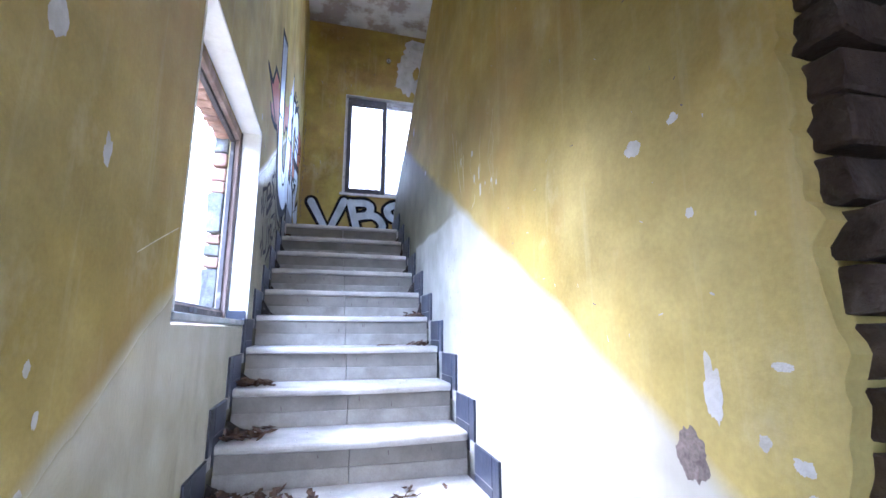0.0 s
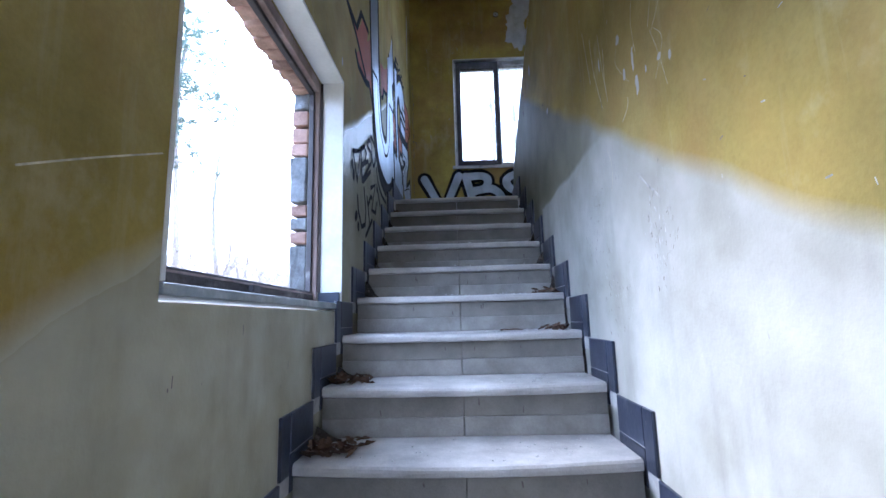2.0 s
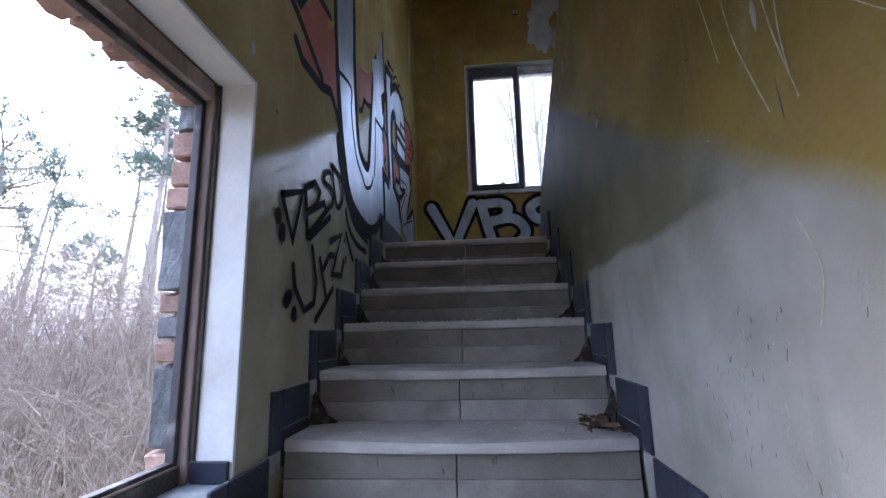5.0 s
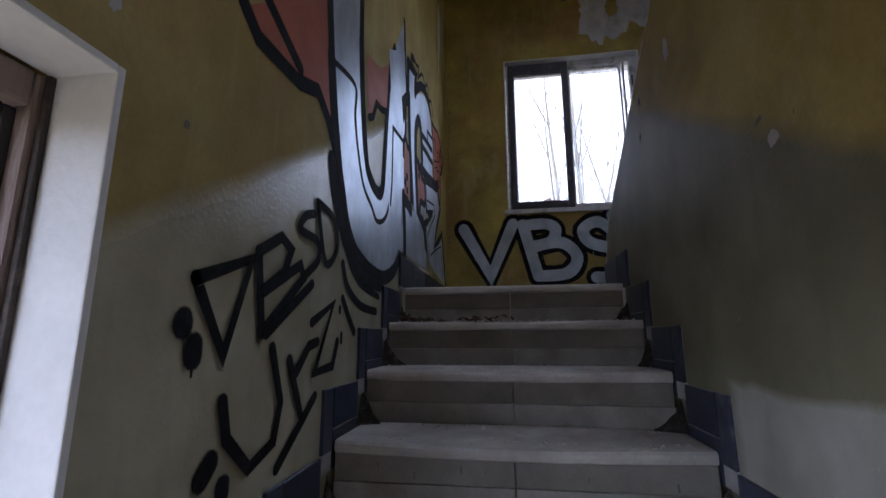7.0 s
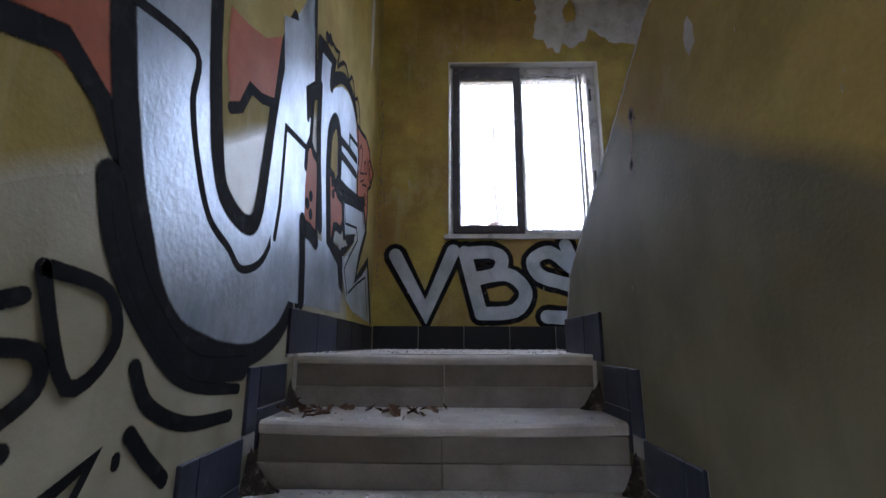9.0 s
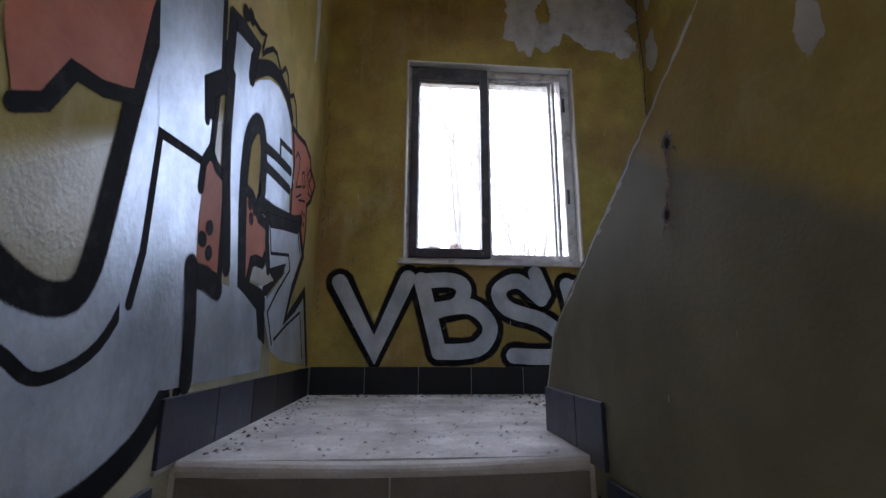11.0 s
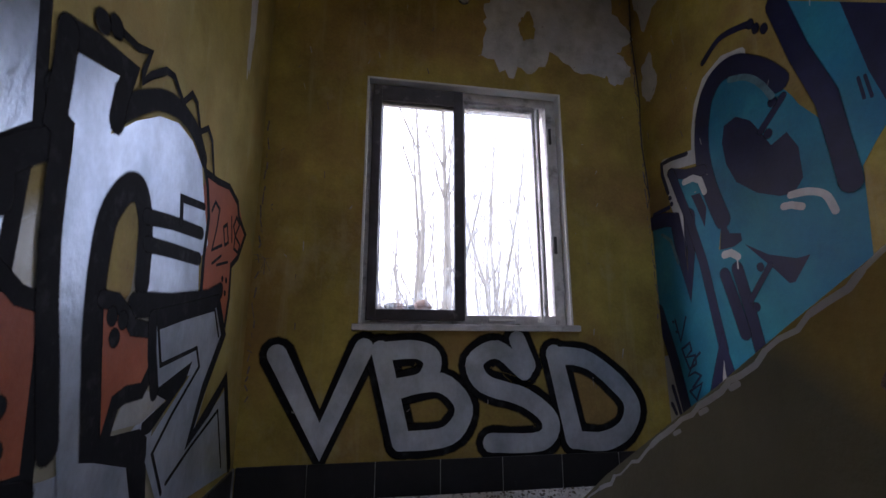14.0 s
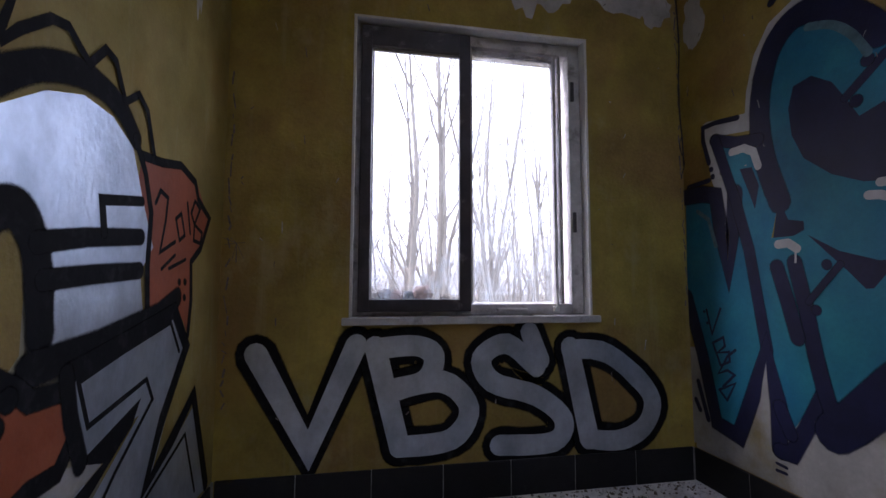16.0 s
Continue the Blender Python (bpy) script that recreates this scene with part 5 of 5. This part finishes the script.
bracket = group("handrail_bracket_holes", "two dark ragged sockets of a lost handrail bracket", "bracket")
PAINT["rust"] = mat("rusty_plaster", (0.25, 0.18, 0.14), 0.9, spread=0.45, scale=40, fine=140, bump=0.6)
mark = Piece(bracket, on_mid, {"rust": "rust_ring", "gouge": "socket", "black": "hole"})
mark.line("rust", 0.014, [(2.355, 2.385), (2.362, 2.33), (2.372, 2.285)])
for cy, cz, r in ((2.352, 2.402, 0.016), (2.376, 2.268, 0.015)):
    for ring, colour in ((1.3, "rust"), (1.0, "gouge"), (0.5, "black")):
        mark.fill(colour, [(cy + r * ring * math.cos(u) * (1 + 0.6 * noise.noise((u * 1.3, cz, ring))), cz + 1.3 * r * ring * math.sin(u) * (1 + 0.6 * noise.noise((cz, u * 1.7, ring)))) for u in (k * math.pi / 9 for k in range(18))])
for k in range(8):
    u, q = rs.uniform(0, 6.3), rs.choice(((2.352, 2.395), (2.376, 2.262)))
    mark.line("gouge", rs.uniform(0.002, 0.006), [(q[0] + 0.018 * math.cos(u), q[1] + 0.022 * math.sin(u)), (q[0] + 0.026 * math.cos(u), q[1] + 0.032 * math.sin(u) - 0.006)])

jbox = group("junction_box", "round open electrical box with wire ends", "electrical box", (1.083, YB, 4.512))
bm = bmesh.new()
bmesh.ops.create_cone(bm, cap_ends=False, segments=24, radius1=0.038, radius2=0.036, depth=0.02, matrix=Matrix.Rotation(math.pi / 2, 4, "X"))
bmesh.ops.create_cone(bm, cap_ends=False, segments=24, radius1=0.030, radius2=0.031, depth=0.02, matrix=Matrix.Rotation(math.pi / 2, 4, "X"))
part("rim", bm, METAL, jbox)
bm = bmesh.new()
bmesh.ops.create_cone(bm, cap_ends=True, segments=20, radius1=0.030, radius2=0.030, depth=0.006, matrix=Matrix.Translation((0, -0.002, 0)) @ Matrix.Rotation(math.pi / 2, 4, "X"))
part("back_plate", bm, PALE, jbox)
bm = bmesh.new()
bmesh.ops.create_cone(bm, cap_ends=True, segments=12, radius1=0.010, radius2=0.006, depth=0.014, matrix=Matrix.Translation((0, -0.008, 0)) @ Matrix.Rotation(math.pi / 2, 4, "X"))
part("stub", bm, METAL, jbox)


def tube(bm, pts, radii, sides=5):
    """A tapered tube through the points."""
    rings, up = [], Vector((0.31, 0.17, 0.93)).normalized()
    for i, p in enumerate(pts):
        t = (pts[min(i + 1, len(pts) - 1)] - pts[max(i - 1, 0)]).normalized()
        u = t.cross(up)
        u = u.normalized() if u.length > 0.05 else t.orthogonal().normalized()
        w = t.cross(u)
        rings.append([bm.verts.new(p + (u * math.cos(a) + w * math.sin(a)) * radii[i]) for a in (2 * math.pi * k / sides for k in range(sides))])
    for a, b in zip(rings, rings[1:]):
        for k in range(sides):
            bm.faces.new((a[k], a[(k + 1) % sides], b[(k + 1) % sides], b[k]))
    bm.faces.new(rings[-1])


bm = bmesh.new()
tube(bm, [Vector((2.19 - 0.006 * math.sin(z * 9) - 0.004 * noise.noise((z * 6, 0, 0)), YB - 0.008, z)) for z in (4.9 - 0.08 * k for k in range(21))], [0.0035] * 21)
tube(bm, [Vector((2.185 - 0.012 * math.sin(k * 0.7), YB - 0.012, 3.45 - 0.02 * k)) for k in range(12)], [0.0025] * 12)
wire = tagged(part("loose_wire", bm, METAL), "thin dark cable hanging in the corner of the landing", "cable")

# ---- broken doorway ----
# Dirty old brick, darkened further to carry the dimness of the void.
OLD_BRICK = mat("dirty_shaded_brick", (0.05, 0.034, 0.027), 0.95, spread=0.35, scale=14, fine=90, second=(0.085, 0.066, 0.054), second_at=0.6, second_scale=9, bump=0.7, per_object=0.3)
jamb = tagged(new("broken_doorway"), "broken masonry edge of bricks round the dark doorway", "doorway", **S)
z, n = FLOOR, 0
while z < 1.34:
    d = 0.02 * noise.noise((n * 1.7, 2, 2))
    block(jamb, "brick", (W + 0.035, -0.995 + d * 1.9, z + 0.003), (W + T_MID + 0.004, -0.93, z + 0.071), OLD_BRICK, 0.011, n)
    z += 0.078
    n += 1
# plain closing wall; its dark colour gives the shade inside the doorway
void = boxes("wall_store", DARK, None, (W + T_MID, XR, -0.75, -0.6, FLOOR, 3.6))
tagged(void, "inner wall under the upper flight, coloured dark for shade", "wall", **S)

# ---- litter ----
LEAF = mat("dry_brown_leaf", (0.115, 0.068, 0.042), 0.8, spread=0.4, scale=25, fine=150, bump=0.3)
CRUMB = mat("plaster_crumbs", (0.62, 0.60, 0.57), 0.9, spread=0.25, scale=40, bump=0.3)


def leaves(spots, seed):
    r = random.Random(seed)
    bm = bmesh.new()
    for x, y, z, sx, sy, count in spots:
        for i in range(count):
            c = Vector((x + r.gauss(0, sx), y + r.gauss(0, sy), z + 0.004 + r.random() * 0.03 * max(0, 1 - i / count)))
            c.x = min(max(c.x, 0.03), W - 0.03)
            c.y = min(max(c.y, y - sy * 1.2), y + 0.10)
            m = Matrix.Translation(c) @ Euler((r.uniform(-0.7, 0.7), r.uniform(-0.7, 0.7), r.uniform(0, 6.3))).to_matrix().to_4x4()
            s = r.uniform(0.016, 0.034)
            lobes = [(0, -1.0, 0), (0.35, -0.5, 0.1), (0.6, -0.1, 0.22), (0.3, 0.15, 0.1), (0.42, 0.6, 0.2), (0, 1.0, 0.12), (-0.42, 0.6, 0.25), (-0.3, 0.15, 0.1), (-0.6, -0.1, 0.2), (-0.35, -0.5, 0.05)]
            vs = [bm.verts.new(m @ Vector((a * s, b * s, q * s))) for a, b, q in lobes]
            mid = bm.verts.new(m @ Vector((0, 0, -0.1 * s)))
            for k in range(10):
                bm.faces.new((vs[k], vs[(k + 1) % 10], mid))
    return bm


def tread_at(k):
    return k * GO + 0.15, k * RISE


spots = []
for k, x, sx, c in ((0, 0.10, 0.08, 60), (1, 0.12, 0.10, 110), (2, 0.09, 0.06, 60), (3, 0.07, 0.05, 40), (5, 0.95, 0.03, 14), (4, 0.96, 0.03, 16), (9, 0.10, 0.05, 12), (9, 0.42, 0.06, 12), (1, 0.75, 0.05, 5)):
    y, z = tread_at(k)
    spots.append((x, y, z, sx, 0.05, c))
tagged(part("dry_leaves", leaves(spots, 3), LEAF), "drifts of dry brown leaves in the step corners", "leaves", kind="stuff")


def crumbs(areas, seed):
    r = random.Random(seed)
    bm = bmesh.new()
    for x0, x1, y0, y1, z, count, big in areas:
        for i in range(count):
            s = big * (0.15 + 0.85 * r.random() ** 3)
            c = Vector((r.uniform(x0, x1), r.uniform(y0, y1), z))
            a = r.uniform(0, 6.3)
            base = [bm.verts.new(c + Vector((math.cos(a + q) * s * r.uniform(0.6, 1), math.sin(a + q) * s * r.uniform(0.6, 1), 0))) for q in (0, 1.4, 2.9, 4.4)]
            top = [bm.verts.new(c + (v.co - c) * 0.6 + Vector((0, 0, s * r.uniform(0.25, 0.7)))) for v in base]
            bm.faces.new(top)
            for k in range(4):
                bm.faces.new((base[k], base[(k + 1) % 4], top[(k + 1) % 4], top[k]))
    return bm


areas = [(0.05, W - 0.05, k * GO + 0.01, k * GO + 0.27, k * RISE, 150, 0.007) for k in range(-1, 10)]
areas += [(0.03, W - 0.03, k * GO + 0.01, k * GO + 0.08, k * RISE, 160, 0.008) for k in (7, 8, 9)]
areas += [(0.03, W - 0.03, k * GO + 0.23, k * GO + 0.275, k * RISE, 140, 0.010) for k in (7, 8, 9)]
areas += [(0.7, W - 0.04, k * GO + 0.06, k * GO + 0.27, k * RISE, 40, 0.009) for k in (2, 3, 4, 5)]
areas += [(0.05, XR - 0.05, YL + 0.05, YB - 0.03, LAND, 1500, 0.010), (1.3, XR - 0.03, 3.5, YB - 0.03, LAND, 260, 0.02), (0.03, XR, YB - 0.2, YB - 0.02, LAND, 200, 0.013)]
GRIT = mat("brown_rubble_grit", (0.17, 0.135, 0.105), 0.95, spread=0.4, scale=25, bump=0.4)
grit = [(1.15, XR - 0.02, 3.75, YB - 0.02, LAND, 700, 0.014), (0.2, XR - 0.02, YB - 0.13, YB - 0.015, LAND, 500, 0.011), (0.03, 0.12, YL + 0.1, YB, LAND, 160, 0.01), (0.05, 0.25, 9 * GO + 0.03, 10 * GO, 9 * RISE, 60, 0.006)]
tagged(part("brown_grit", crumbs(grit, 18), GRIT), "brown grit and rubble swept against the landing walls", "grit", kind="stuff")
tagged(part("plaster_crumbs", crumbs(areas, 8), CRUMB), "white plaster crumbs scattered on treads and landing", "crumbs", kind="stuff")
for k, x, y, l, rz in ((4, 0.75, 0.12, 0.12, 0.4), (9, 0.15, 0.10, 0.10, 1.0), (1, 0.72, 0.10, 0.13, 0.2), (5, 0.93, 0.14, 0.10, 1.3)):
    bm = bmesh.new()
    tube(bm, [Vector((l * (q / 5 - 0.5), 0.012 * math.sin(q * 1.3), 0.004 + 0.003 * (q % 2))) for q in range(6)], [0.004, 0.0035, 0.003, 0.003, 0.002, 0.0015])
    tube(bm, [Vector((0, 0.005, 0.005)), Vector((0.02, 0.03, 0.008)), Vector((0.05, 0.045, 0.006))], [0.0025, 0.002, 0.001])
    ob = tagged(part("twig", bm, LEAF), "small dry twig lying on a stair tread", "twig", "twigs on the stair")
    ob.location, ob.rotation_euler = (x, k * GO + y, k * RISE), (0, 0, rz)


def corner_dirt(spots, seed):
    """Dark earth packed where riser, tread and wall tile meet."""
    r = random.Random(seed)
    bm = bmesh.new()
    for k, side, w, h in spots:
        x0 = W - 0.004 if side else 0.004
        s = -1 if side else 1
        y0, z0 = (k + 1) * GO - 0.002, k * RISE
        cols = []
        for i in range(6):
            u = i / 5
            top = h * (1 - u) ** 1.5 * r.uniform(0.8, 1.1) + 0.004
            out = 0.035 * (1 - u) * r.uniform(0.7, 1.2) + 0.008
            x = x0 + s * w * u
            cols.append([bm.verts.new((x, y0, z0 + top)), bm.verts.new((x, y0 - out * 0.5, z0 + top * 0.45)), bm.verts.new((x, y0 - out, z0 - 0.001))])
        for a, b in zip(cols, cols[1:]):
            for q in range(2):
                bm.faces.new((a[q], a[q + 1], b[q + 1], b[q]) if s > 0 else (a[q], b[q], b[q + 1], a[q + 1]))
    return bm


dirt_spots = [(k, side, 0.05 + 0.02 * ((k * 7 + side) % 3), 0.09 + 0.02 * ((k * 5 + side) % 3)) for k in (5, 6, 7, 8, 9) for side in (0, 1)] + [(k, 0, 0.09, 0.05) for k in (0, 1, 2, 3)]
EARTH = mat("dark_packed_dirt", (0.045, 0.036, 0.030), 0.95, spread=0.5, scale=40, fine=160, second=(0.16, 0.13, 0.11), second_at=0.62, second_scale=40, bump=0.9)
tagged(part("packed_dirt", corner_dirt(dirt_spots, 5), EARTH), "dark dirt packed into the corners of the steps", "dirt", kind="stuff")
# ---- unseen roof opening, added to bring more sky light onto the landing ----
added_opening = tagged(new("window_3"), "plain pale kerb and bars of an unseen roof opening added for light", "window", **S)
for d in ((UX0 - 0.08, UX0, UY0 - 0.08, UY1 + 0.08), (UX1, UX1 + 0.08, UY0 - 0.08, UY1 + 0.08), (UX0, UX1, UY0 - 0.08, UY0), (UX0, UX1, UY1, UY1 + 0.08)):
    boxes("kerb", PALE, added_opening, (*d, ZC + 0.151, ZC + 0.28))
for k in (1, 2):
    xx = UX0 + (UX1 - UX0) * k / 3
    boxes("glazing_bar", PALE, added_opening, (xx - 0.02, xx + 0.02, UY0, UY1, ZC + 0.22, ZC + 0.27))

# ---- outdoors ----
GZ = -0.75
GROUND = mat("dry_winter_ground", (0.20, 0.155, 0.10), 0.95, spread=0.4, scale=0.8, fine=14, second=(0.12, 0.13, 0.05), second_at=0.58, second_scale=0.4, bump=0.6)
BARK = mat("grey_brown_bark", (0.24, 0.222, 0.19), 0.9, spread=0.3, scale=3, fine=40, bump=0.6, stretch=(1, 1, 0.3))
PINEBARK = mat("pine_bark", (0.32, 0.27, 0.235), 0.9, spread=0.3, scale=3, fine=30, bump=0.6, stretch=(1, 1, 0.3))
NEEDLE = mat("pine_needles", (0.14, 0.19, 0.155), 0.7, spread=0.35, scale=2, fine=20)
TWIG = mat("dry_twigs", (0.29, 0.235, 0.19), 0.9, spread=0.35, scale=1.5, fine=12)
STRAW = mat("dry_grass", (0.31, 0.25, 0.165), 0.9, spread=0.35, scale=1.2, fine=10)

bm = bmesh.new()
n = 60
span = 160.0
grid = {}
for i in range(n + 1):
    for j in range(n + 1):
        x = span * (2 * (i / n) - 1) * abs(2 * (i / n) - 1)
        y = span * (2 * (j / n) - 1) * abs(2 * (j / n) - 1)
        near = max(0.0, min(1.0, (math.hypot(x - 1, y - 1) - 5) / 10))
        grid[i, j] = bm.verts.new((x, y, GZ + near * 0.35 * noise.noise((x * 0.12, y * 0.12, 0))))
for i in range(n):
    for j in range(n):
        bm.faces.new((grid[i, j], grid[i + 1, j], grid[i + 1, j + 1], grid[i, j + 1]))
tagged(part("ground", bm, GROUND), "dry winter grass and leaf litter round the house", "ground", **S)


def grow(bm, r, start, heading, length, radius, depth, sides):
    """A limb that bends a little and throws off thinner ones."""
    pts, rad = [start], [radius]
    d = heading.normalized()
    steps = 6 if depth else 4
    for i in range(steps):
        d = (d + Vector((r.gauss(0, 0.11), r.gauss(0, 0.11), 0.05))).normalized()
        pts.append(pts[-1] + d * length / steps)
        rad.append(radius * (1 - 0.85 * (i + 1) / steps))
    tube(bm, pts, rad, sides)
    if depth:
        for i in range(r.randint(3, 5)):
            k = r.randint(2, steps)
            out = Vector((r.uniform(-1, 1), r.uniform(-1, 1), r.uniform(0.5, 1.3))).normalized()
            grow(bm, r, pts[k].copy(), d * 0.6 + out * 0.75, length * r.uniform(0.3, 0.5), max(rad[k] * 0.7, 0.006), depth - 1, 3)


def bare_tree(seed, height, radius):
    r = random.Random(seed)
    thing = group("bare_tree", "leafless grey-brown tree with thin upright limbs", "tree", set_="bare trees round the house")
    bm, limbs = bmesh.new(), bmesh.new()
    pts, rad, p = [], [], Vector((0, 0, -0.2))
    d = Vector((r.gauss(0, 0.05), r.gauss(0, 0.05), 1)).normalized()
    steps = 12
    for i in range(steps + 1):
        pts.append(p.copy())
        rad.append(radius * (1 - 0.9 * i / steps) + 0.006)
        d = (d + Vector((r.gauss(0, 0.05), r.gauss(0, 0.05), 0.06))).normalized()
        p = p + d * height / steps
    tube(bm, pts, rad, 7)
    for i in range(14):
        k = r.randint(3, steps - 1)
        a = r.uniform(0, 6.3)
        grow(limbs, r, pts[k].copy(), Vector((math.cos(a) * 0.55, math.sin(a) * 0.55, 1.0)), height * r.uniform(0.12, 0.28), max(rad[k] * 0.55, 0.012), 2, 4)
    part("trunk", bm, BARK, thing)
    part("crown", limbs, BARK, thing, "bare upright branches")
    return thing


def pine(seed, height):
    r = random.Random(seed)
    thing = group("pine_tree", "tall thin pine with a bare trunk and tufted crown", "tree", set_="pines beyond the window")
    bm, crown = bmesh.new(), bmesh.new()
    pts = [Vector((0.15 * math.sin(k * 0.5 + seed), 0.12 * math.sin(k * 0.4), -0.2 + height * k / 14)) for k in range(15)]
    rad = [0.13 * (1 - 0.85 * k / 14) + 0.01 for k in range(15)]
    tube(bm, pts, rad, 8)
    for i in range(34):
        k = r.choice((9, 10, 11, 11, 12, 12, 13, 13, 14))
        a = r.uniform(0, 6.3)
        L = r.uniform(0.7, 1.9) * (1.2 - 0.45 * (k - 8) / 6)
        end = pts[k] + Vector((math.cos(a) * L, math.sin(a) * L, r.uniform(-0.1, 0.7)))
        midp = (pts[k] + end) / 2 + Vector((0, 0, -0.06))
        tube(bm, [pts[k], midp, end], [0.03, 0.02, 0.008], 4)
        if r.random() < 0.15:
            continue
        for q in range(r.randint(8, 13)):
            c = pts[k].lerp(end, r.uniform(0.5, 1.05)) + Vector((r.gauss(0, 0.24), r.gauss(0, 0.24), r.gauss(0.08, 0.17)))
            for s in range(20):
                v = Vector((r.gauss(0, 1), r.gauss(0, 1), r.gauss(0.3, 0.8))).normalized()
                side = v.orthogonal().normalized() * 0.014
                t = v * r.uniform(0.14, 0.30)
                o = c + Vector((r.gauss(0, 0.05), r.gauss(0, 0.05), r.gauss(0, 0.04)))
                crown.faces.new([crown.verts.new(o - side), crown.verts.new(o + side), crown.verts.new(o + t)])
    part("trunk", bm, PINEBARK, thing)
    part("crown", crown, NEEDLE, thing, "tufts of green needles")
    return thing


r = random.Random(21)
kinds = [bare_tree(s, h, q) for s, h, q in ((1, 11.5, 0.11), (2, 10.0, 0.085), (3, 12.5, 0.13), (4, 8.5, 0.06))]
# the clump behind the landing window, then scattered ones
spots = [(1.85, 13.5), (4.45, 14.0), (2.35, 14.3), (5.8, 14.5), (3.7, 14.2), (0.9, 15.0), (6.6, 17.0), (4.9, 16.5), (2.9, 17.5), (7.6, 18.5), (-1.5, 18.5), (1.4, 20.0), (5.9, 21.0), (3.9, 21.5), (8.6, 23.0), (0.0, 23.5), (6.9, 25.0), (10.0, 24.0), (-3.6, 22.0), (4.8, 27.0), (3.1, 13.2), (4.0, 15.2), (2.0, 16.0), (5.2, 15.4), (3.4, 18.8), (2.6, 15.2), (4.6, 19.0), (6.1, 18.0), (2.4, 27.5), (9.6, 29.0), (12.0, 28.0), (-11.0, 8.6), (-14.5, 9.5), (-13.0, 12.5), (-17.0, 13.5), (-11.5, 15.5), (-18.5, 17.0), (-21.0, 12.0), (-10.0, 19.0), (-23, 20), (-19, 7), (-25, 13), (-15, 20)]
for i, (x, y) in enumerate(spots):
    m = Matrix.Translation((x, y, GZ)) @ Matrix.Rotation(r.uniform(0, 6.3), 4, "Z")
    if i < 4:
        kinds[i].matrix_basis = m
    else:
        copy_thing(kinds[r.randint(0, 3)], m)
pines = [pine(31, 10.8), pine(32, 12.4), pine(33, 6.6)]
for i, (x, y, s) in enumerate(((-8.7, 11.8, 1), (-9.2, 13.9, 1), (-11.3, 7.5, 1), (-10.3, 8.8, 0.7), (-13.5, 8.2, 1), (-17.5, 19.5, 1), (-22.0, 12.5, 1), (-24, 17, 1.1), (-16.5, 9.5, 0.6), (-13.0, 16.0, 1))):
    m = Matrix.Translation((x, y, GZ)) @ Matrix.Rotation(r.uniform(0, 6.3), 4, "Z")
    if i < 3:
        pines[i].matrix_basis = m
    else:
        copy_thing(pines[2 if i < 5 else i % 3], m)


def thicket(count, seed, area, tall, material, name, label, bend=0.22, twigs=3):
    """Countless thin stems rising from the ground."""
    r = random.Random(seed)
    verts, faces = [], []
    for i in range(count):
        x, y = area(r)
        h = tall * (0.3 + 0.7 * r.random() ** 1.4)
        lean = Vector((r.gauss(0, bend), r.gauss(0, bend), 1))
        w = r.uniform(0.004, 0.011) * (0.6 + h * 0.25)
        side = Vector((r.uniform(-1, 1), r.uniform(-1, 1), 0)).normalized()
        p = Vector((x, y, GZ - 0.1))
        prev = None
        stem = []
        for s in range(4):
            q = p + lean * (h * s / 3) + Vector((r.gauss(0, 0.08), r.gauss(0, 0.08), 0)) * s * h * 0.4
            stem.append(q)
            ww = w * (1 - 0.28 * s)
            k = len(verts)
            fwd = side.cross(Vector((0, 0, 1)))
            verts += [q - side * ww, q + side * ww, q + fwd * ww * 1.5]
            if prev is not None:
                for a in range(3):
                    b = (a + 1) % 3
                    faces.append((prev + a, prev + b, k + b, k + a))
            prev = k
        for t in range(twigs if h > 0.8 else 0):
            o = stem[r.randint(1, 2)].lerp(stem[3], r.random())
            e = o + Vector((r.gauss(0, 0.5), r.gauss(0, 0.5), r.uniform(0.0, 0.6))) * h * 0.45
            k = len(verts)
            verts += [o - side * w * 0.45, o + side * w * 0.45, o + Vector((0, 0, w * 0.6)), e]
            faces += [(k, k + 1, k + 3), (k + 1, k + 2, k + 3), (k + 2, k, k + 3)]
    me = bpy.data.meshes.new(name)
    me.from_pydata([tuple(v) for v in verts], [], faces)
    me.materials.append(material)
    return tagged(new(name, me), label, "thicket", kind="stuff")


def west(near, far):
    def at(r):
        d, a = near + (far - near) * r.random() ** 0.8, r.uniform(math.radians(92), math.radians(200))
        return math.cos(a) * d, 0.6 + math.sin(a) * d
    return at


def north(near, far):
    def at(r):
        d, a = near + (far - near) * r.random(), r.uniform(math.radians(55), math.radians(118))
        return 0.8 + math.cos(a) * d, 4.3 + math.sin(a) * d
    return at


thicket(10500, 1, west(7, 22), 4.3, TWIG, "bare_thicket", "grey-brown tangle of bare shrubs beyond the window", 0.32, 7)
thicket(7500, 2, west(4.5, 14), 1.7, TWIG, "low_bushes", "low dry bushes and brambles on the ground", 0.55, 6)
thicket(9000, 3, west(2.5, 14), 0.55, STRAW, "dry_grass", "tufts of dry yellow winter grass", 0.6)
thicket(2600, 4, north(9, 30), 6.0, BARK, "sapling_thicket", "close stand of thin bare saplings")
thicket(5000, 5, west(24, 60), 7.0, TWIG, "far_woods", "grey haze of distant bare woodland")
thicket(3000, 6, north(30, 60), 8.0, TWIG, "far_woods", "grey haze of distant bare trees")
